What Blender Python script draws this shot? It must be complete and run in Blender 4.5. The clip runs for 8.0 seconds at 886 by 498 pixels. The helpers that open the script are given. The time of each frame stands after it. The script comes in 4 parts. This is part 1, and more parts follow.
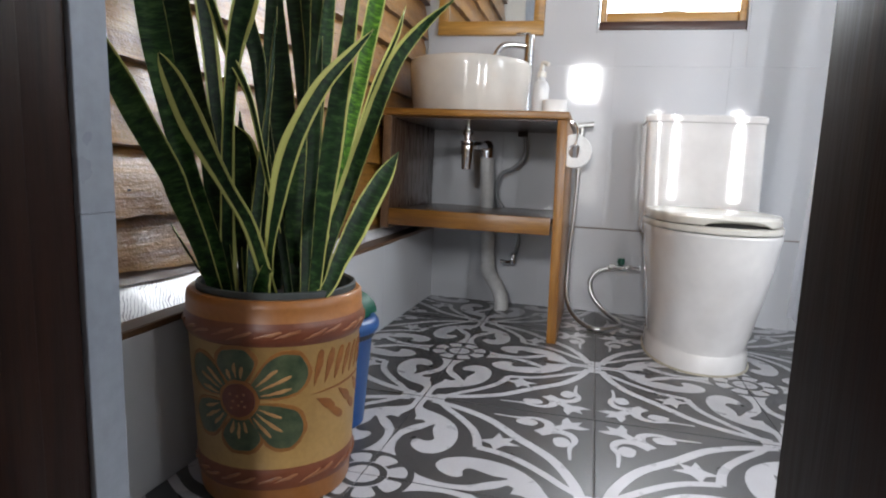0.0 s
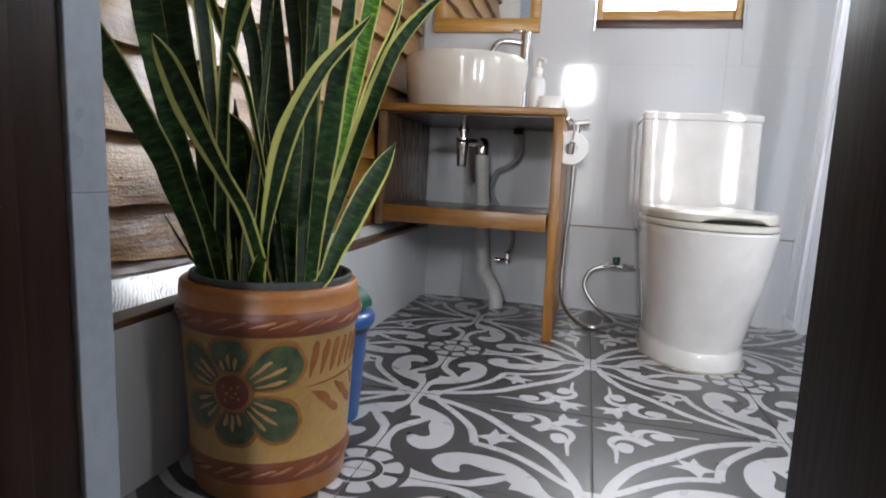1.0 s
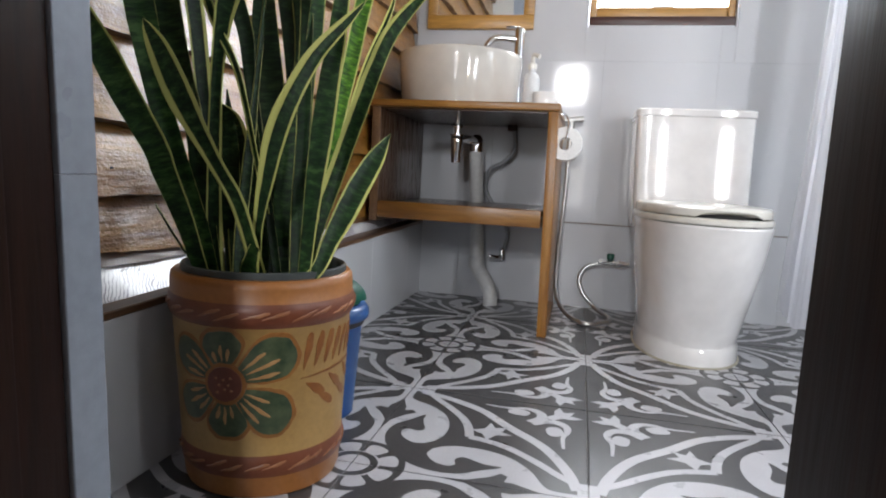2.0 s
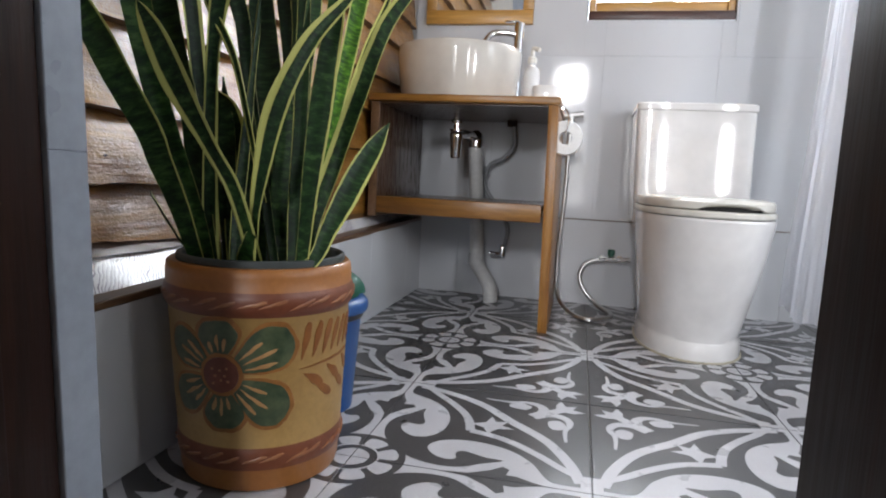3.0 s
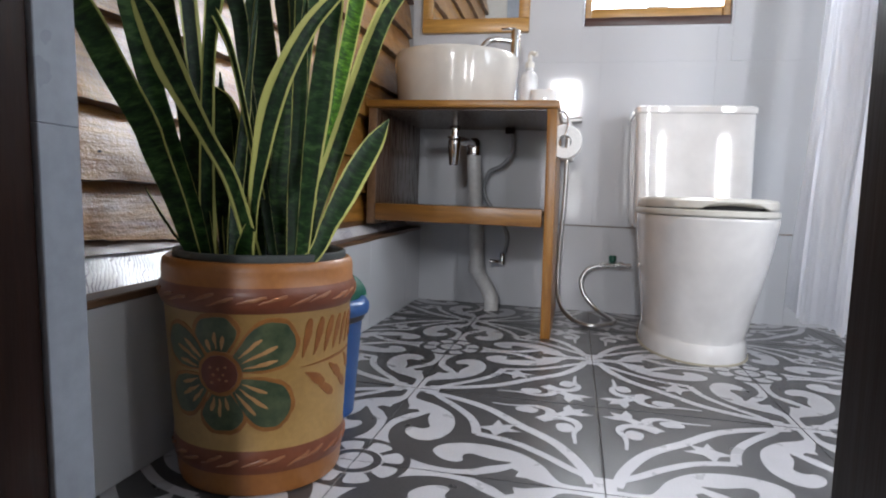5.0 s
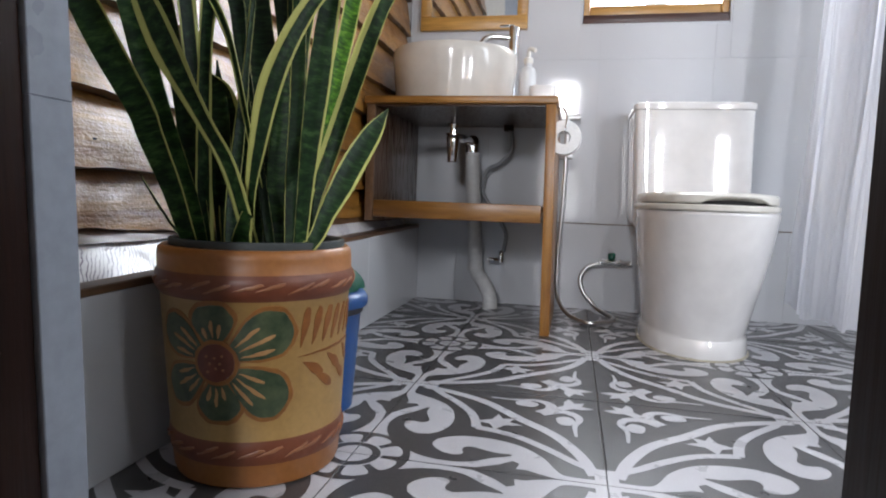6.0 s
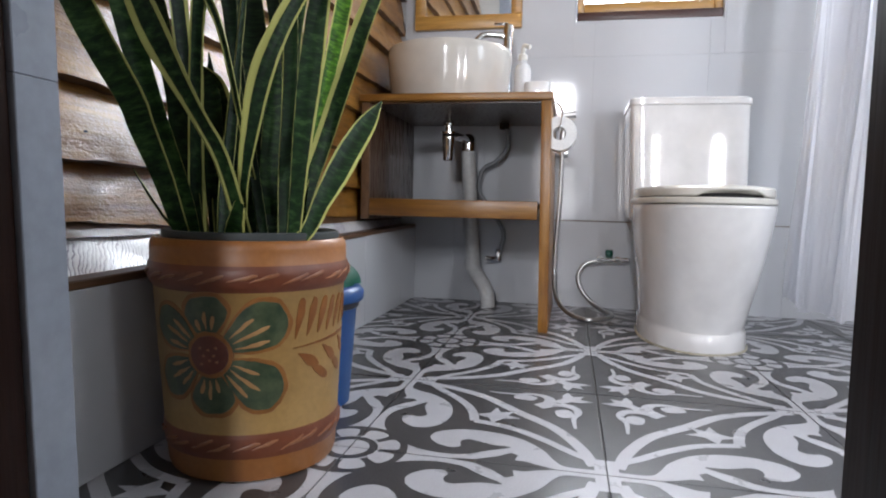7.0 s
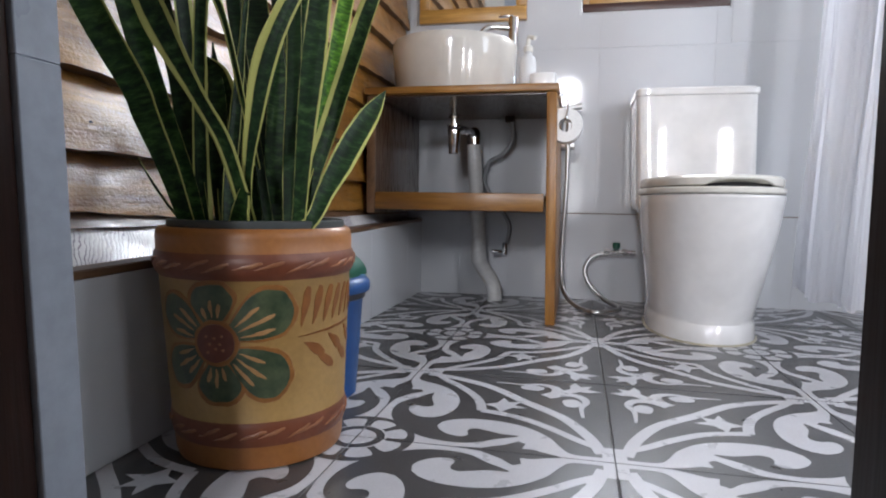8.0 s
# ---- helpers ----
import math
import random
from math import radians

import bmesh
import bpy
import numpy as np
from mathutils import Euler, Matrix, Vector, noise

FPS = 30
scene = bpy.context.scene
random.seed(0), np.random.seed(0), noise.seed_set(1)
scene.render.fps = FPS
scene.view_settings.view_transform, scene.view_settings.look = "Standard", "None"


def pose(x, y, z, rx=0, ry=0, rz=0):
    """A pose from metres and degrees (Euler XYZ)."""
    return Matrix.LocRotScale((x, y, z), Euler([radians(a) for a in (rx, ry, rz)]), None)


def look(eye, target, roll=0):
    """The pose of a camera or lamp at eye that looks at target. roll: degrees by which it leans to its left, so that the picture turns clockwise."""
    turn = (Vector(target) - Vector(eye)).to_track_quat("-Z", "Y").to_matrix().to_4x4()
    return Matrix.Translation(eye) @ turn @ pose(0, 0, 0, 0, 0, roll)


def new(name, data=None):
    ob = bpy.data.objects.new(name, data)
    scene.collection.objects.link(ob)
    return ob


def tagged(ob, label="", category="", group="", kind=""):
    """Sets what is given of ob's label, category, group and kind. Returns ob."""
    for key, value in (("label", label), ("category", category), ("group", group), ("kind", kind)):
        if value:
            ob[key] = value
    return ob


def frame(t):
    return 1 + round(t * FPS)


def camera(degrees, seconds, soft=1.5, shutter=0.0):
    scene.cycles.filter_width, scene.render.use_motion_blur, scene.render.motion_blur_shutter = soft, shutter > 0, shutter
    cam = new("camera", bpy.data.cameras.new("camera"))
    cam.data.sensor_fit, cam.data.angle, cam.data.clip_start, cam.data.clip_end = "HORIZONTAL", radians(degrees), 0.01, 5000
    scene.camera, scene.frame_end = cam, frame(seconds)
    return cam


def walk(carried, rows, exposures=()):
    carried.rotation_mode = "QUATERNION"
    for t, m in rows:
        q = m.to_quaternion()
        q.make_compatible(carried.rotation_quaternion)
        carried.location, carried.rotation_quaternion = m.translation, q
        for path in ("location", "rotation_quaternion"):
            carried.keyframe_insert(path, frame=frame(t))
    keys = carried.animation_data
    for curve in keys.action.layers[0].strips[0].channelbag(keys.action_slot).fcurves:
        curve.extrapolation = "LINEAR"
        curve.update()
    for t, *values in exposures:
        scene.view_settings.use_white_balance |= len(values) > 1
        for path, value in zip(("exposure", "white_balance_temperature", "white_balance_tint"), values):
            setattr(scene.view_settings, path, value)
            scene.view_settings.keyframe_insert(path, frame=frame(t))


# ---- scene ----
cam = camera(72.0, 8.0, 2.0)
PATH = [
    (0, (-0.037, -1.365, 0.54), (-0.507, 0.563, 0.287), 2.8),
    (0.5, (-0.041, -1.358, 0.533), (-0.495, 0.573, 0.282), 3.1),
    (1, (-0.049, -1.355, 0.52), (-0.494, 0.58, 0.275), 3.2),
    (1.5, (-0.051, -1.354, 0.511), (-0.481, 0.584, 0.269), 3.3),
    (3, (-0.055, -1.336, 0.479), (-0.478, 0.605, 0.246), 3.0),
    (3.5, (-0.058, -1.331, 0.469), (-0.487, 0.61, 0.244), 2.9),
    (4, (-0.061, -1.324, 0.461), (-0.475, 0.624, 0.269), 2.3),
    (4.5, (-0.064, -1.322, 0.45), (-0.483, 0.626, 0.27), 2.1),
    (6, (-0.072, -1.31, 0.415), (-0.482, 0.641, 0.254), 2.1),
    (6.5, (-0.07, -1.309, 0.403), (-0.48, 0.642, 0.246), 1.8),
    (7, (-0.068, -1.304, 0.392), (-0.473, 0.649, 0.247), 1.4),
    (7.5, (-0.065, -1.302, 0.382), (-0.479, 0.649, 0.241), 1.0),
    (8, (-0.066, -1.301, 0.377), (-0.493, 0.647, 0.224), 0.9),
]
walk(cam, [(t, look(eye, target, roll)) for t, eye, target, roll in PATH],
     [(0, 0.0, 6500, 10), (4.5, 0.0, 6400, 11), (8, 0.0, 6290, 12)])

# ---- light ----
scene.view_settings.exposure = 0.0
world = bpy.data.worlds.new("sky")
scene.world = world
world.use_nodes = True
wn = world.node_tree.nodes
sky = wn.new("ShaderNodeTexSky")
sky.sky_type, sky.sun_disc = "NISHITA", False
sky.sun_elevation, sky.sun_rotation = radians(48), radians(200)
world.node_tree.links.new(sky.outputs[0], wn["Background"].inputs[0])
wn["Background"].inputs[1].default_value = 0.1


def lamp(name, place, target, w, h, power, colour):
    d = bpy.data.lights.new(name, "AREA")
    d.shape, d.size, d.size_y, d.energy, d.color = "RECTANGLE", w, h, power, colour
    ob = new(name, d)
    ob.matrix_world = look(place, target)
    return ob


# daylight standing in the window openings, most of them unseen
lamp("daylight_back_window", (0.195, 1.335, 1.42), (0.195, 0.0, 1.42), 0.56, 0.60, 33, (0.88, 0.94, 1.0))
# this window is unseen, assumed for light from the shower side
lamp("daylight_unseen_shower_window", (1.40, 0.0, 1.42), (0.0, -0.05, 1.00), 0.52, 0.76, 9, (0.86, 0.93, 1.0))
for side_x, wide, power in ((0.34, 0.055, 3.4), (0.86, 0.075, 9.6)):
    lamp("daylight_slit_window", (side_x, -0.885, 0.86), (side_x - 0.30, 1.17, 0.70), wide, 0.34, power, (0.96, 0.97, 1.0))
lamp("daylight_hall_window", (-0.26, -3.98, 1.66), (-0.26, 0.0, 1.66), 0.29, 0.37, 45, (0.96, 0.97, 1.0))
lamp("daylight_hall_lower_pane", (-0.26, -3.98, 0.80), (-0.26, 0.0, 0.80), 0.46, 1.10, 12, (0.96, 0.97, 1.0))
# weak fill added for the hall, not a known window
lamp("hall_fill", (1.93, -2.6, 1.5), (0.0, -2.4, 1.2), 0.9, 1.0, 2, (1.0, 0.97, 0.94))


# ---- materials ----
def material(name, rough=0.5, metal=0.0, coat=0.0, spec=0.5):
    m = bpy.data.materials.new(name)
    m.use_nodes = True
    b = m.node_tree.nodes["Principled BSDF"]
    b.inputs["Roughness"].default_value = rough
    b.inputs["Metallic"].default_value = metal
    b.inputs["Coat Weight"].default_value = coat
    b.inputs["Coat Roughness"].default_value = 0.28
    b.inputs["Specular IOR Level"].default_value = spec
    return m, b, m.node_tree.nodes, m.node_tree.links


def coords(n, l, scale=(1, 1, 1), kind="Object"):
    t = n.new("ShaderNodeTexCoord")
    mp = n.new("ShaderNodeMapping")
    mp.inputs["Scale"].default_value = scale
    l.new(t.outputs[kind], mp.inputs[0])
    return mp.outputs[0]


def noise_tex(n, l, vec, scale, detail=4, rough=0.55, distort=0.0):
    t = n.new("ShaderNodeTexNoise")
    t.inputs["Scale"].default_value, t.inputs["Detail"].default_value = scale, detail
    t.inputs["Roughness"].default_value, t.inputs["Distortion"].default_value = rough, distort
    l.new(vec, t.inputs["Vector"])
    return t.outputs["Fac"]


def ramp(n, l, fac, stops):
    r = n.new("ShaderNodeValToRGB")
    while len(r.color_ramp.elements) < len(stops):
        r.color_ramp.elements.new(0.5)
    for e, (p, c) in zip(r.color_ramp.elements, stops):
        e.position, e.color = p, (*c, 1)
    l.new(fac, r.inputs[0])
    return r.outputs[0]


def mix(n, l, fac, a, b, blend="MIX"):
    m = n.new("ShaderNodeMix")
    m.data_type, m.blend_type = "RGBA", blend
    for v, k in ((fac, 0), (a, 6), (b, 7)):
        if isinstance(v, (int, float)):
            m.inputs[k].default_value = v
        elif isinstance(v, tuple):
            m.inputs[k].default_value = (*v, 1)
        else:
            l.new(v, m.inputs[k])
    return m.outputs[2]


def bump(n, l, b, height, strength, dist):
    k = n.new("ShaderNodeBump")
    k.inputs["Strength"].default_value, k.inputs["Distance"].default_value = strength, dist
    l.new(height, k.inputs["Height"])
    l.new(k.outputs[0], b.inputs["Normal"])


def rough_from(n, l, b, fac, lo, hi):
    r = n.new("ShaderNodeMapRange")
    r.inputs[3].default_value, r.inputs[4].default_value = lo, hi
    l.new(fac, r.inputs[0])
    l.new(r.outputs[0], b.inputs["Roughness"])


def speckled(name, c1, c2, scale, rough, metal=0.0, coat=0.0, fine=60.0, relief=0.0, spec=0.5, dip=0.86):
    """A surface of two close colours: broad blotches and fine grain."""
    m, b, n, l = material(name, rough, metal, coat, spec)
    v = coords(n, l)
    broad = ramp(n, l, noise_tex(n, l, v, scale), [(0.3, c1), (0.7, c2)])
    grain = noise_tex(n, l, v, fine, 3)
    g = ramp(n, l, grain, [(0.3, (dip, dip, dip)), (0.7, (1.0, 1.0, 1.0))])
    l.new(mix(n, l, 1.0, broad, g, "MULTIPLY"), b.inputs["Base Color"])
    rough_from(n, l, b, noise_tex(n, l, v, scale * 2.5), max(rough - 0.07, 0.02), rough + 0.07)
    if relief:
        bump(n, l, b, grain, relief, 0.004)
    return m


def wood(name, dark, light, rough, coat, grain=(14, 1.2, 14), relief=0.12, knots=True, sparkle=0.0):
    """Long grain runs along the object's y axis."""
    m, b, n, l = material(name, rough, 0, coat)
    v = coords(n, l, grain)
    oi = n.new("ShaderNodeObjectInfo")
    add = n.new("ShaderNodeVectorMath")
    add.operation = "MULTIPLY_ADD"
    l.new(v, add.inputs[0])
    add.inputs[1].default_value = (1, 1, 1)
    sc = n.new("ShaderNodeVectorMath")
    sc.operation = "SCALE"
    sc.inputs[0].default_value = (7, 31, 13)
    l.new(oi.outputs["Random"], sc.inputs["Scale"])
    l.new(sc.outputs[0], add.inputs[2])
    vec = add.outputs[0]
    rings = noise_tex(n, l, vec, 1.6, 6, 0.62, 1.1)
    col = ramp(n, l, rings, [(0.28, dark), (0.5, tuple((a + c) / 2 for a, c in zip(dark, light))), (0.72, light)])
    fine = noise_tex(n, l, vec, 9.0, 3, 0.6)
    f = ramp(n, l, fine, [(0.3, (0.72, 0.70, 0.68)), (0.62, (1.0, 1.0, 1.0))])
    out = mix(n, l, 1.0, col, f, "MULTIPLY")
    if knots:
        vo = n.new("ShaderNodeTexVoronoi")
        vo.inputs["Scale"].default_value = 0.55
        l.new(vec, vo.inputs["Vector"])
        k = ramp(n, l, vo.outputs["Distance"], [(0.05, (0.22, 0.16, 0.12)), (0.16, (1, 1, 1))])
        out = mix(n, l, 0.85, out, k, "MULTIPLY")
    l.new(out, b.inputs["Base Color"])
    rough_from(n, l, b, fine, max(0.05, rough - 0.1), rough + 0.1)
    h = fine
    if sparkle:
        # small pits in the varnish
        pits = noise_tex(n, l, coords(n, l, (1, 0.7, 1)), 260.0, 2)
        broad = noise_tex(n, l, coords(n, l), 22.0, 3)
        sm = n.new("ShaderNodeMath")
        sm.operation = "MULTIPLY_ADD"
        l.new(pits, sm.inputs[0])
        sm.inputs[1].default_value = sparkle
        l.new(fine, sm.inputs[2])
        sb = n.new("ShaderNodeMath")
        sb.operation = "MULTIPLY_ADD"
        l.new(broad, sb.inputs[0])
        sb.inputs[1].default_value = 1.4
        l.new(sm.outputs[0], sb.inputs[2])
        h = sb.outputs[0]
    bump(n, l, b, h, relief, 0.004)
    return m


def plain(name, c, rough, metal=0.0, coat=0.0, spec=0.5):
    k = tuple(min(1.0, a * 0.9) for a in c)
    return speckled(name, k, c, 9.0, rough, metal, coat, 90.0, 0.0, spec)


def leaf_material(name="sansevieria leaf", gain=(1.0, 1.0, 1.0)):
    m, b, n, l = material(name, 0.52, 0, 0.0, 0.22)
    uv = n.new("ShaderNodeTexCoord").outputs["UV"]
    sep = n.new("ShaderNodeSeparateXYZ")
    l.new(uv, sep.inputs[0])
    oi = n.new("ShaderNodeObjectInfo")
    shift = n.new("ShaderNodeVectorMath")
    shift.operation = "MULTIPLY_ADD"
    l.new(uv, shift.inputs[0])
    shift.inputs[1].default_value = (1.3, 100.0, 1)
    sc = n.new("ShaderNodeVectorMath")
    sc.operation = "SCALE"
    sc.inputs[0].default_value = (19, 43, 7)
    l.new(oi.outputs["Random"], sc.inputs["Scale"])
    l.new(sc.outputs[0], shift.inputs[2])
    bands = noise_tex(n, l, shift.outputs[0], 1.0, 5, 0.68, 0.3)
    green = ramp(n, l, bands, [(0.40, (0.004, 0.013, 0.005)), (0.53, (0.010, 0.031, 0.009)), (0.67, (0.030, 0.068, 0.022))])
    tint = ramp(n, l, oi.outputs["Random"], [(0.0, (0.6, 0.68, 0.62)), (0.5, (1, 1, 0.95)), (1.0, (1.6, 1.6, 1.05))])
    green = mix(n, l, 1.0, green, tint, "MULTIPLY")
    green = mix(n, l, 1.0, green, gain, "MULTIPLY")
    a = n.new("ShaderNodeMath")
    a.operation = "SUBTRACT"
    l.new(sep.outputs[0], a.inputs[0])
    a.inputs[1].default_value = 0.5
    ab = n.new("ShaderNodeMath")
    ab.operation = "ABSOLUTE"
    l.new(a.outputs[0], ab.inputs[0])
    wob = n.new("ShaderNodeMath")
    wob.operation = "MULTIPLY_ADD"
    l.new(noise_tex(n, l, shift.outputs[0], 0.4, 2), wob.inputs[0])
    wob.inputs[1].default_value = 0.08
    l.new(ab.outputs[0], wob.inputs[2])
    edge = ramp(n, l, wob.outputs[0], [(0.455, (0, 0, 0)), (0.490, (1, 1, 1))])
    streak = n.new("ShaderNodeVectorMath")
    streak.operation = "MULTIPLY"
    l.new(uv, streak.inputs[0])
    streak.inputs[1].default_value = (40, 2, 1)
    yl = ramp(n, l, noise_tex(n, l, streak.outputs[0], 1.0, 3), [(0.3, (0.34, 0.36, 0.09)), (0.7, (0.54, 0.53, 0.18))])
    l.new(mix(n, l, edge, green, yl), b.inputs["Base Color"])
    rough_from(n, l, b, bands, 0.40, 0.56)
    bump(n, l, b, noise_tex(n, l, streak.outputs[0], 1.0, 3), 0.15, 0.002)
    return m


def cloth_material():
    m, b, n, l = material("curtain cloth", 0.75)
    v = coords(n, l)
    weave = noise_tex(n, l, v, 240.0, 2)
    l.new(ramp(n, l, noise_tex(n, l, v, 5.0), [(0.3, (0.84, 0.85, 0.90)), (0.7, (0.88, 0.89, 0.93))]), b.inputs["Base Color"])
    bump(n, l, b, weave, 0.08, 0.001)
    t = n.new("ShaderNodeBsdfTranslucent")
    t.inputs[0].default_value = (0.92, 0.93, 0.98, 1)
    mx = n.new("ShaderNodeMixShader")
    mx.inputs[0].default_value = 0.55
    l.new(b.outputs[0], mx.inputs[1])
    l.new(t.outputs[0], mx.inputs[2])
    l.new(mx.outputs[0], n["Material Output"].inputs[0])
    return m


def white_board_material():
    """Board with saw marks and dark checks, whitened for the glare on it."""
    m, b, n, l = material("glare-white board", 0.35, 0, 0.85)
    v = coords(n, l)
    w = n.new("ShaderNodeTexWave")
    w.inputs["Scale"].default_value, w.inputs["Distortion"].default_value = 46.0, 9.0
    w.inputs["Detail"].default_value = 3.0
    rot = n.new("ShaderNodeMapping")
    rot.inputs["Rotation"].default_value = (radians(35), 0, 0)
    l.new(v, rot.inputs[0])
    sw = n.new("ShaderNodeMapping")
    sw.inputs["Rotation"].default_value = (0, 0, radians(90))
    l.new(rot.outputs[0], sw.inputs[0])
    l.new(sw.outputs[0], w.inputs["Vector"])
    patch = ramp(n, l, noise_tex(n, l, v, 7.0, 3), [(0.42, (0, 0, 0)), (0.55, (1, 1, 1))])
    saw = ramp(n, l, w.outputs["Fac"], [(0.06, (0.20, 0.16, 0.24)), (0.26, (0.88, 0.87, 0.90))])
    col = mix(n, l, patch, (0.92, 0.92, 0.92), saw)
    st = coords(n, l, (30, 2.2, 30))
    crack = ramp(n, l, noise_tex(n, l, st, 1.5, 6, 0.7, 0.8), [(0.33, (0.14, 0.10, 0.12)), (0.38, (1, 1, 1))])
    l.new(mix(n, l, 0.9, col, crack, "MULTIPLY"), b.inputs["Base Color"])
    bump(n, l, b, w.outputs["Fac"], 0.15, 0.002)
    return m


M_TILE_DARK = speckled("grey floor glaze", (0.063, 0.062, 0.065), (0.094, 0.092, 0.095), 6, 0.30, fine=520, spec=0.75, dip=0.45)
M_TILE_LIGHT = speckled("pale floor glaze", (0.50, 0.50, 0.53), (0.57, 0.57, 0.60), 6, 0.29, fine=420, spec=0.65)
M_GROUT = speckled("floor grout", (0.20, 0.20, 0.20), (0.32, 0.31, 0.30), 20, 0.9, fine=300)
M_WALL_TILE, wb, wn2, wl = material("white wall glaze", 0.075, 0, 0, 0.40)
wl.new(ramp(wn2, wl, noise_tex(wn2, wl, coords(wn2, wl), 2.0), [(0.3, (0.585, 0.60, 0.63)), (0.7, (0.62, 0.635, 0.66))]), wb.inputs["Base Color"])
bump(wn2, wl, wb, noise_tex(wn2, wl, coords(wn2, wl, (9, 9, 2.0)), 1.0, 2), 0.03, 0.004)
M_WALL_GROUT = speckled("brown wall grout", (0.22, 0.17, 0.14), (0.36, 0.31, 0.28), 20, 0.9, fine=300)
M_PALE_GROUT = speckled("pale wall grout", (0.58, 0.58, 0.58), (0.66, 0.66, 0.66), 20, 0.8, fine=300)
M_REVEAL = speckled("blue grey reveal tile", (0.32, 0.355, 0.41), (0.36, 0.395, 0.45), 4, 0.30, fine=60)
M_PLASTER = speckled("plain plaster", (0.60, 0.58, 0.54), (0.68, 0.66, 0.62), 3, 0.85, fine=80, relief=0.1)
M_HALL_FLOOR = wood("hall floor boards", (0.10, 0.05, 0.025), (0.24, 0.13, 0.06), 0.4, 0.2)
M_HALL_WALL = wood("dark unseen hall wall", (0.06, 0.032, 0.018), (0.14, 0.08, 0.045), 0.5, 0.1, (14, 14, 1.2))
M_DARK_WOOD = wood("dark stained frame", (0.012, 0.0042, 0.0024), (0.032, 0.0115, 0.006), 0.5, 0.0, (16, 16, 1.0), 0.1, False)
M_DARK_WOOD.node_tree.nodes["Principled BSDF"].inputs["Specular IOR Level"].default_value = 0.1
M_BOARD = wood("varnished slab board", (0.15, 0.054, 0.008), (0.48, 0.235, 0.045), 0.31, 0.35, (14, 1.2, 14), 0.55, True, 0.7)
M_EDGE_GAP = wood("live edge with gap shade", (0.045, 0.020, 0.010), (0.15, 0.07, 0.03), 0.5, 0.3, knots=False)
M_SILL = wood("red brown sill", (0.040, 0.014, 0.011), (0.10, 0.038, 0.026), 0.4, 0.2, (1.2, 14, 14), 0.06, False)
M_LEDGE = wood("ledge board", (0.10, 0.05, 0.025), (0.22, 0.12, 0.06), 0.4, 0.3, knots=False)
M_WHITE_BOARD = white_board_material()
M_VANITY = wood("honey vanity wood", (0.13, 0.047, 0.006), (0.35, 0.165, 0.030), 0.35, 0.2, (1.2, 14, 14), 0.06, False)
M_VANITY_UP = wood("honey vanity upright", (0.18, 0.066, 0.009), (0.40, 0.190, 0.036), 0.35, 0.2, (14, 14, 1.2), 0.06, False)
# inner boards a darker brown, with the shade inside the washstand put in
M_VANITY_IN = wood("shade-darkened inner panel", (0.040, 0.020, 0.012), (0.105, 0.055, 0.030), 0.28, 0.35, (14, 14, 1.2), 0.05, False)
M_FRAME = wood("pine frame", (0.40, 0.19, 0.036), (0.60, 0.34, 0.085), 0.38, 0.3, (1.2, 14, 14), 0.06, False)
M_CERAMIC = speckled("white ceramic", (0.86, 0.85, 0.84), (0.88, 0.87, 0.86), 4, 0.06, coat=0.5, fine=8)
for link in list(M_CERAMIC.node_tree.links):
    if link.to_socket.name == "Roughness":
        M_CERAMIC.node_tree.links.remove(link)
M_CERAMIC.node_tree.nodes["Principled BSDF"].inputs["Roughness"].default_value = 0.07
M_CERAMIC.node_tree.nodes["Principled BSDF"].inputs["Coat Roughness"].default_value = 0.03
# basin kept apart from the white ceramic: wood reflection is put into its beige
M_BASIN = speckled("reflection-tinted ceramic", (0.62, 0.59, 0.54), (0.66, 0.63, 0.58), 4, 0.10, coat=0.4, fine=8)
M_BASIN.node_tree.nodes["Principled BSDF"].inputs["Coat Roughness"].default_value = 0.03
M_SEAT = speckled("ivory plastic", (0.74, 0.72, 0.66), (0.78, 0.76, 0.70), 5, 0.16, fine=20)
M_CHROME = speckled("chrome", (0.70, 0.70, 0.71), (0.78, 0.78, 0.79), 12, 0.10, 1.0, fine=40)
M_STEEL = speckled("brushed steel hose", (0.66, 0.66, 0.66), (0.76, 0.76, 0.75), 12, 0.36, 1.0, fine=300)
M_PVC = speckled("pale grey plastic pipe", (0.56, 0.56, 0.56), (0.64, 0.64, 0.63), 8, 0.38, fine=60)
M_GREYHOSE = speckled("grey hose", (0.24, 0.25, 0.26), (0.32, 0.33, 0.34), 10, 0.35, fine=60)
M_GREEN = plain("green plastic", (0.006, 0.095, 0.060), 0.35)
M_CAULK = plain("yellowed caulk", (0.50, 0.46, 0.36), 0.6)
M_BLUE = plain("blue plastic", (0.018, 0.085, 0.27), 0.36)
M_BLACKBAG = plain("dark bag film", (0.03, 0.03, 0.035), 0.3)
M_PAPER = speckled("tissue paper", (0.80, 0.80, 0.80), (0.88, 0.88, 0.87), 15, 0.9, fine=200, relief=0.2)
M_POT = speckled("ochre glazed clay", (0.32, 0.185, 0.054), (0.42, 0.255, 0.086), 7, 0.42, coat=0.15, fine=120, relief=0.06)
M_POT_ORANGE = speckled("orange clay", (0.28, 0.098, 0.020), (0.38, 0.150, 0.036), 8, 0.44, coat=0.1, fine=120, relief=0.06)
M_POT_RED = speckled("red brown clay", (0.14, 0.036, 0.014), (0.21, 0.062, 0.025), 14, 0.44, coat=0.1, fine=120, relief=0.08)
M_POT_ROPE = speckled("worn rope relief", (0.22, 0.070, 0.028), (0.42, 0.19, 0.085), 20, 0.4, coat=0.2, fine=120)
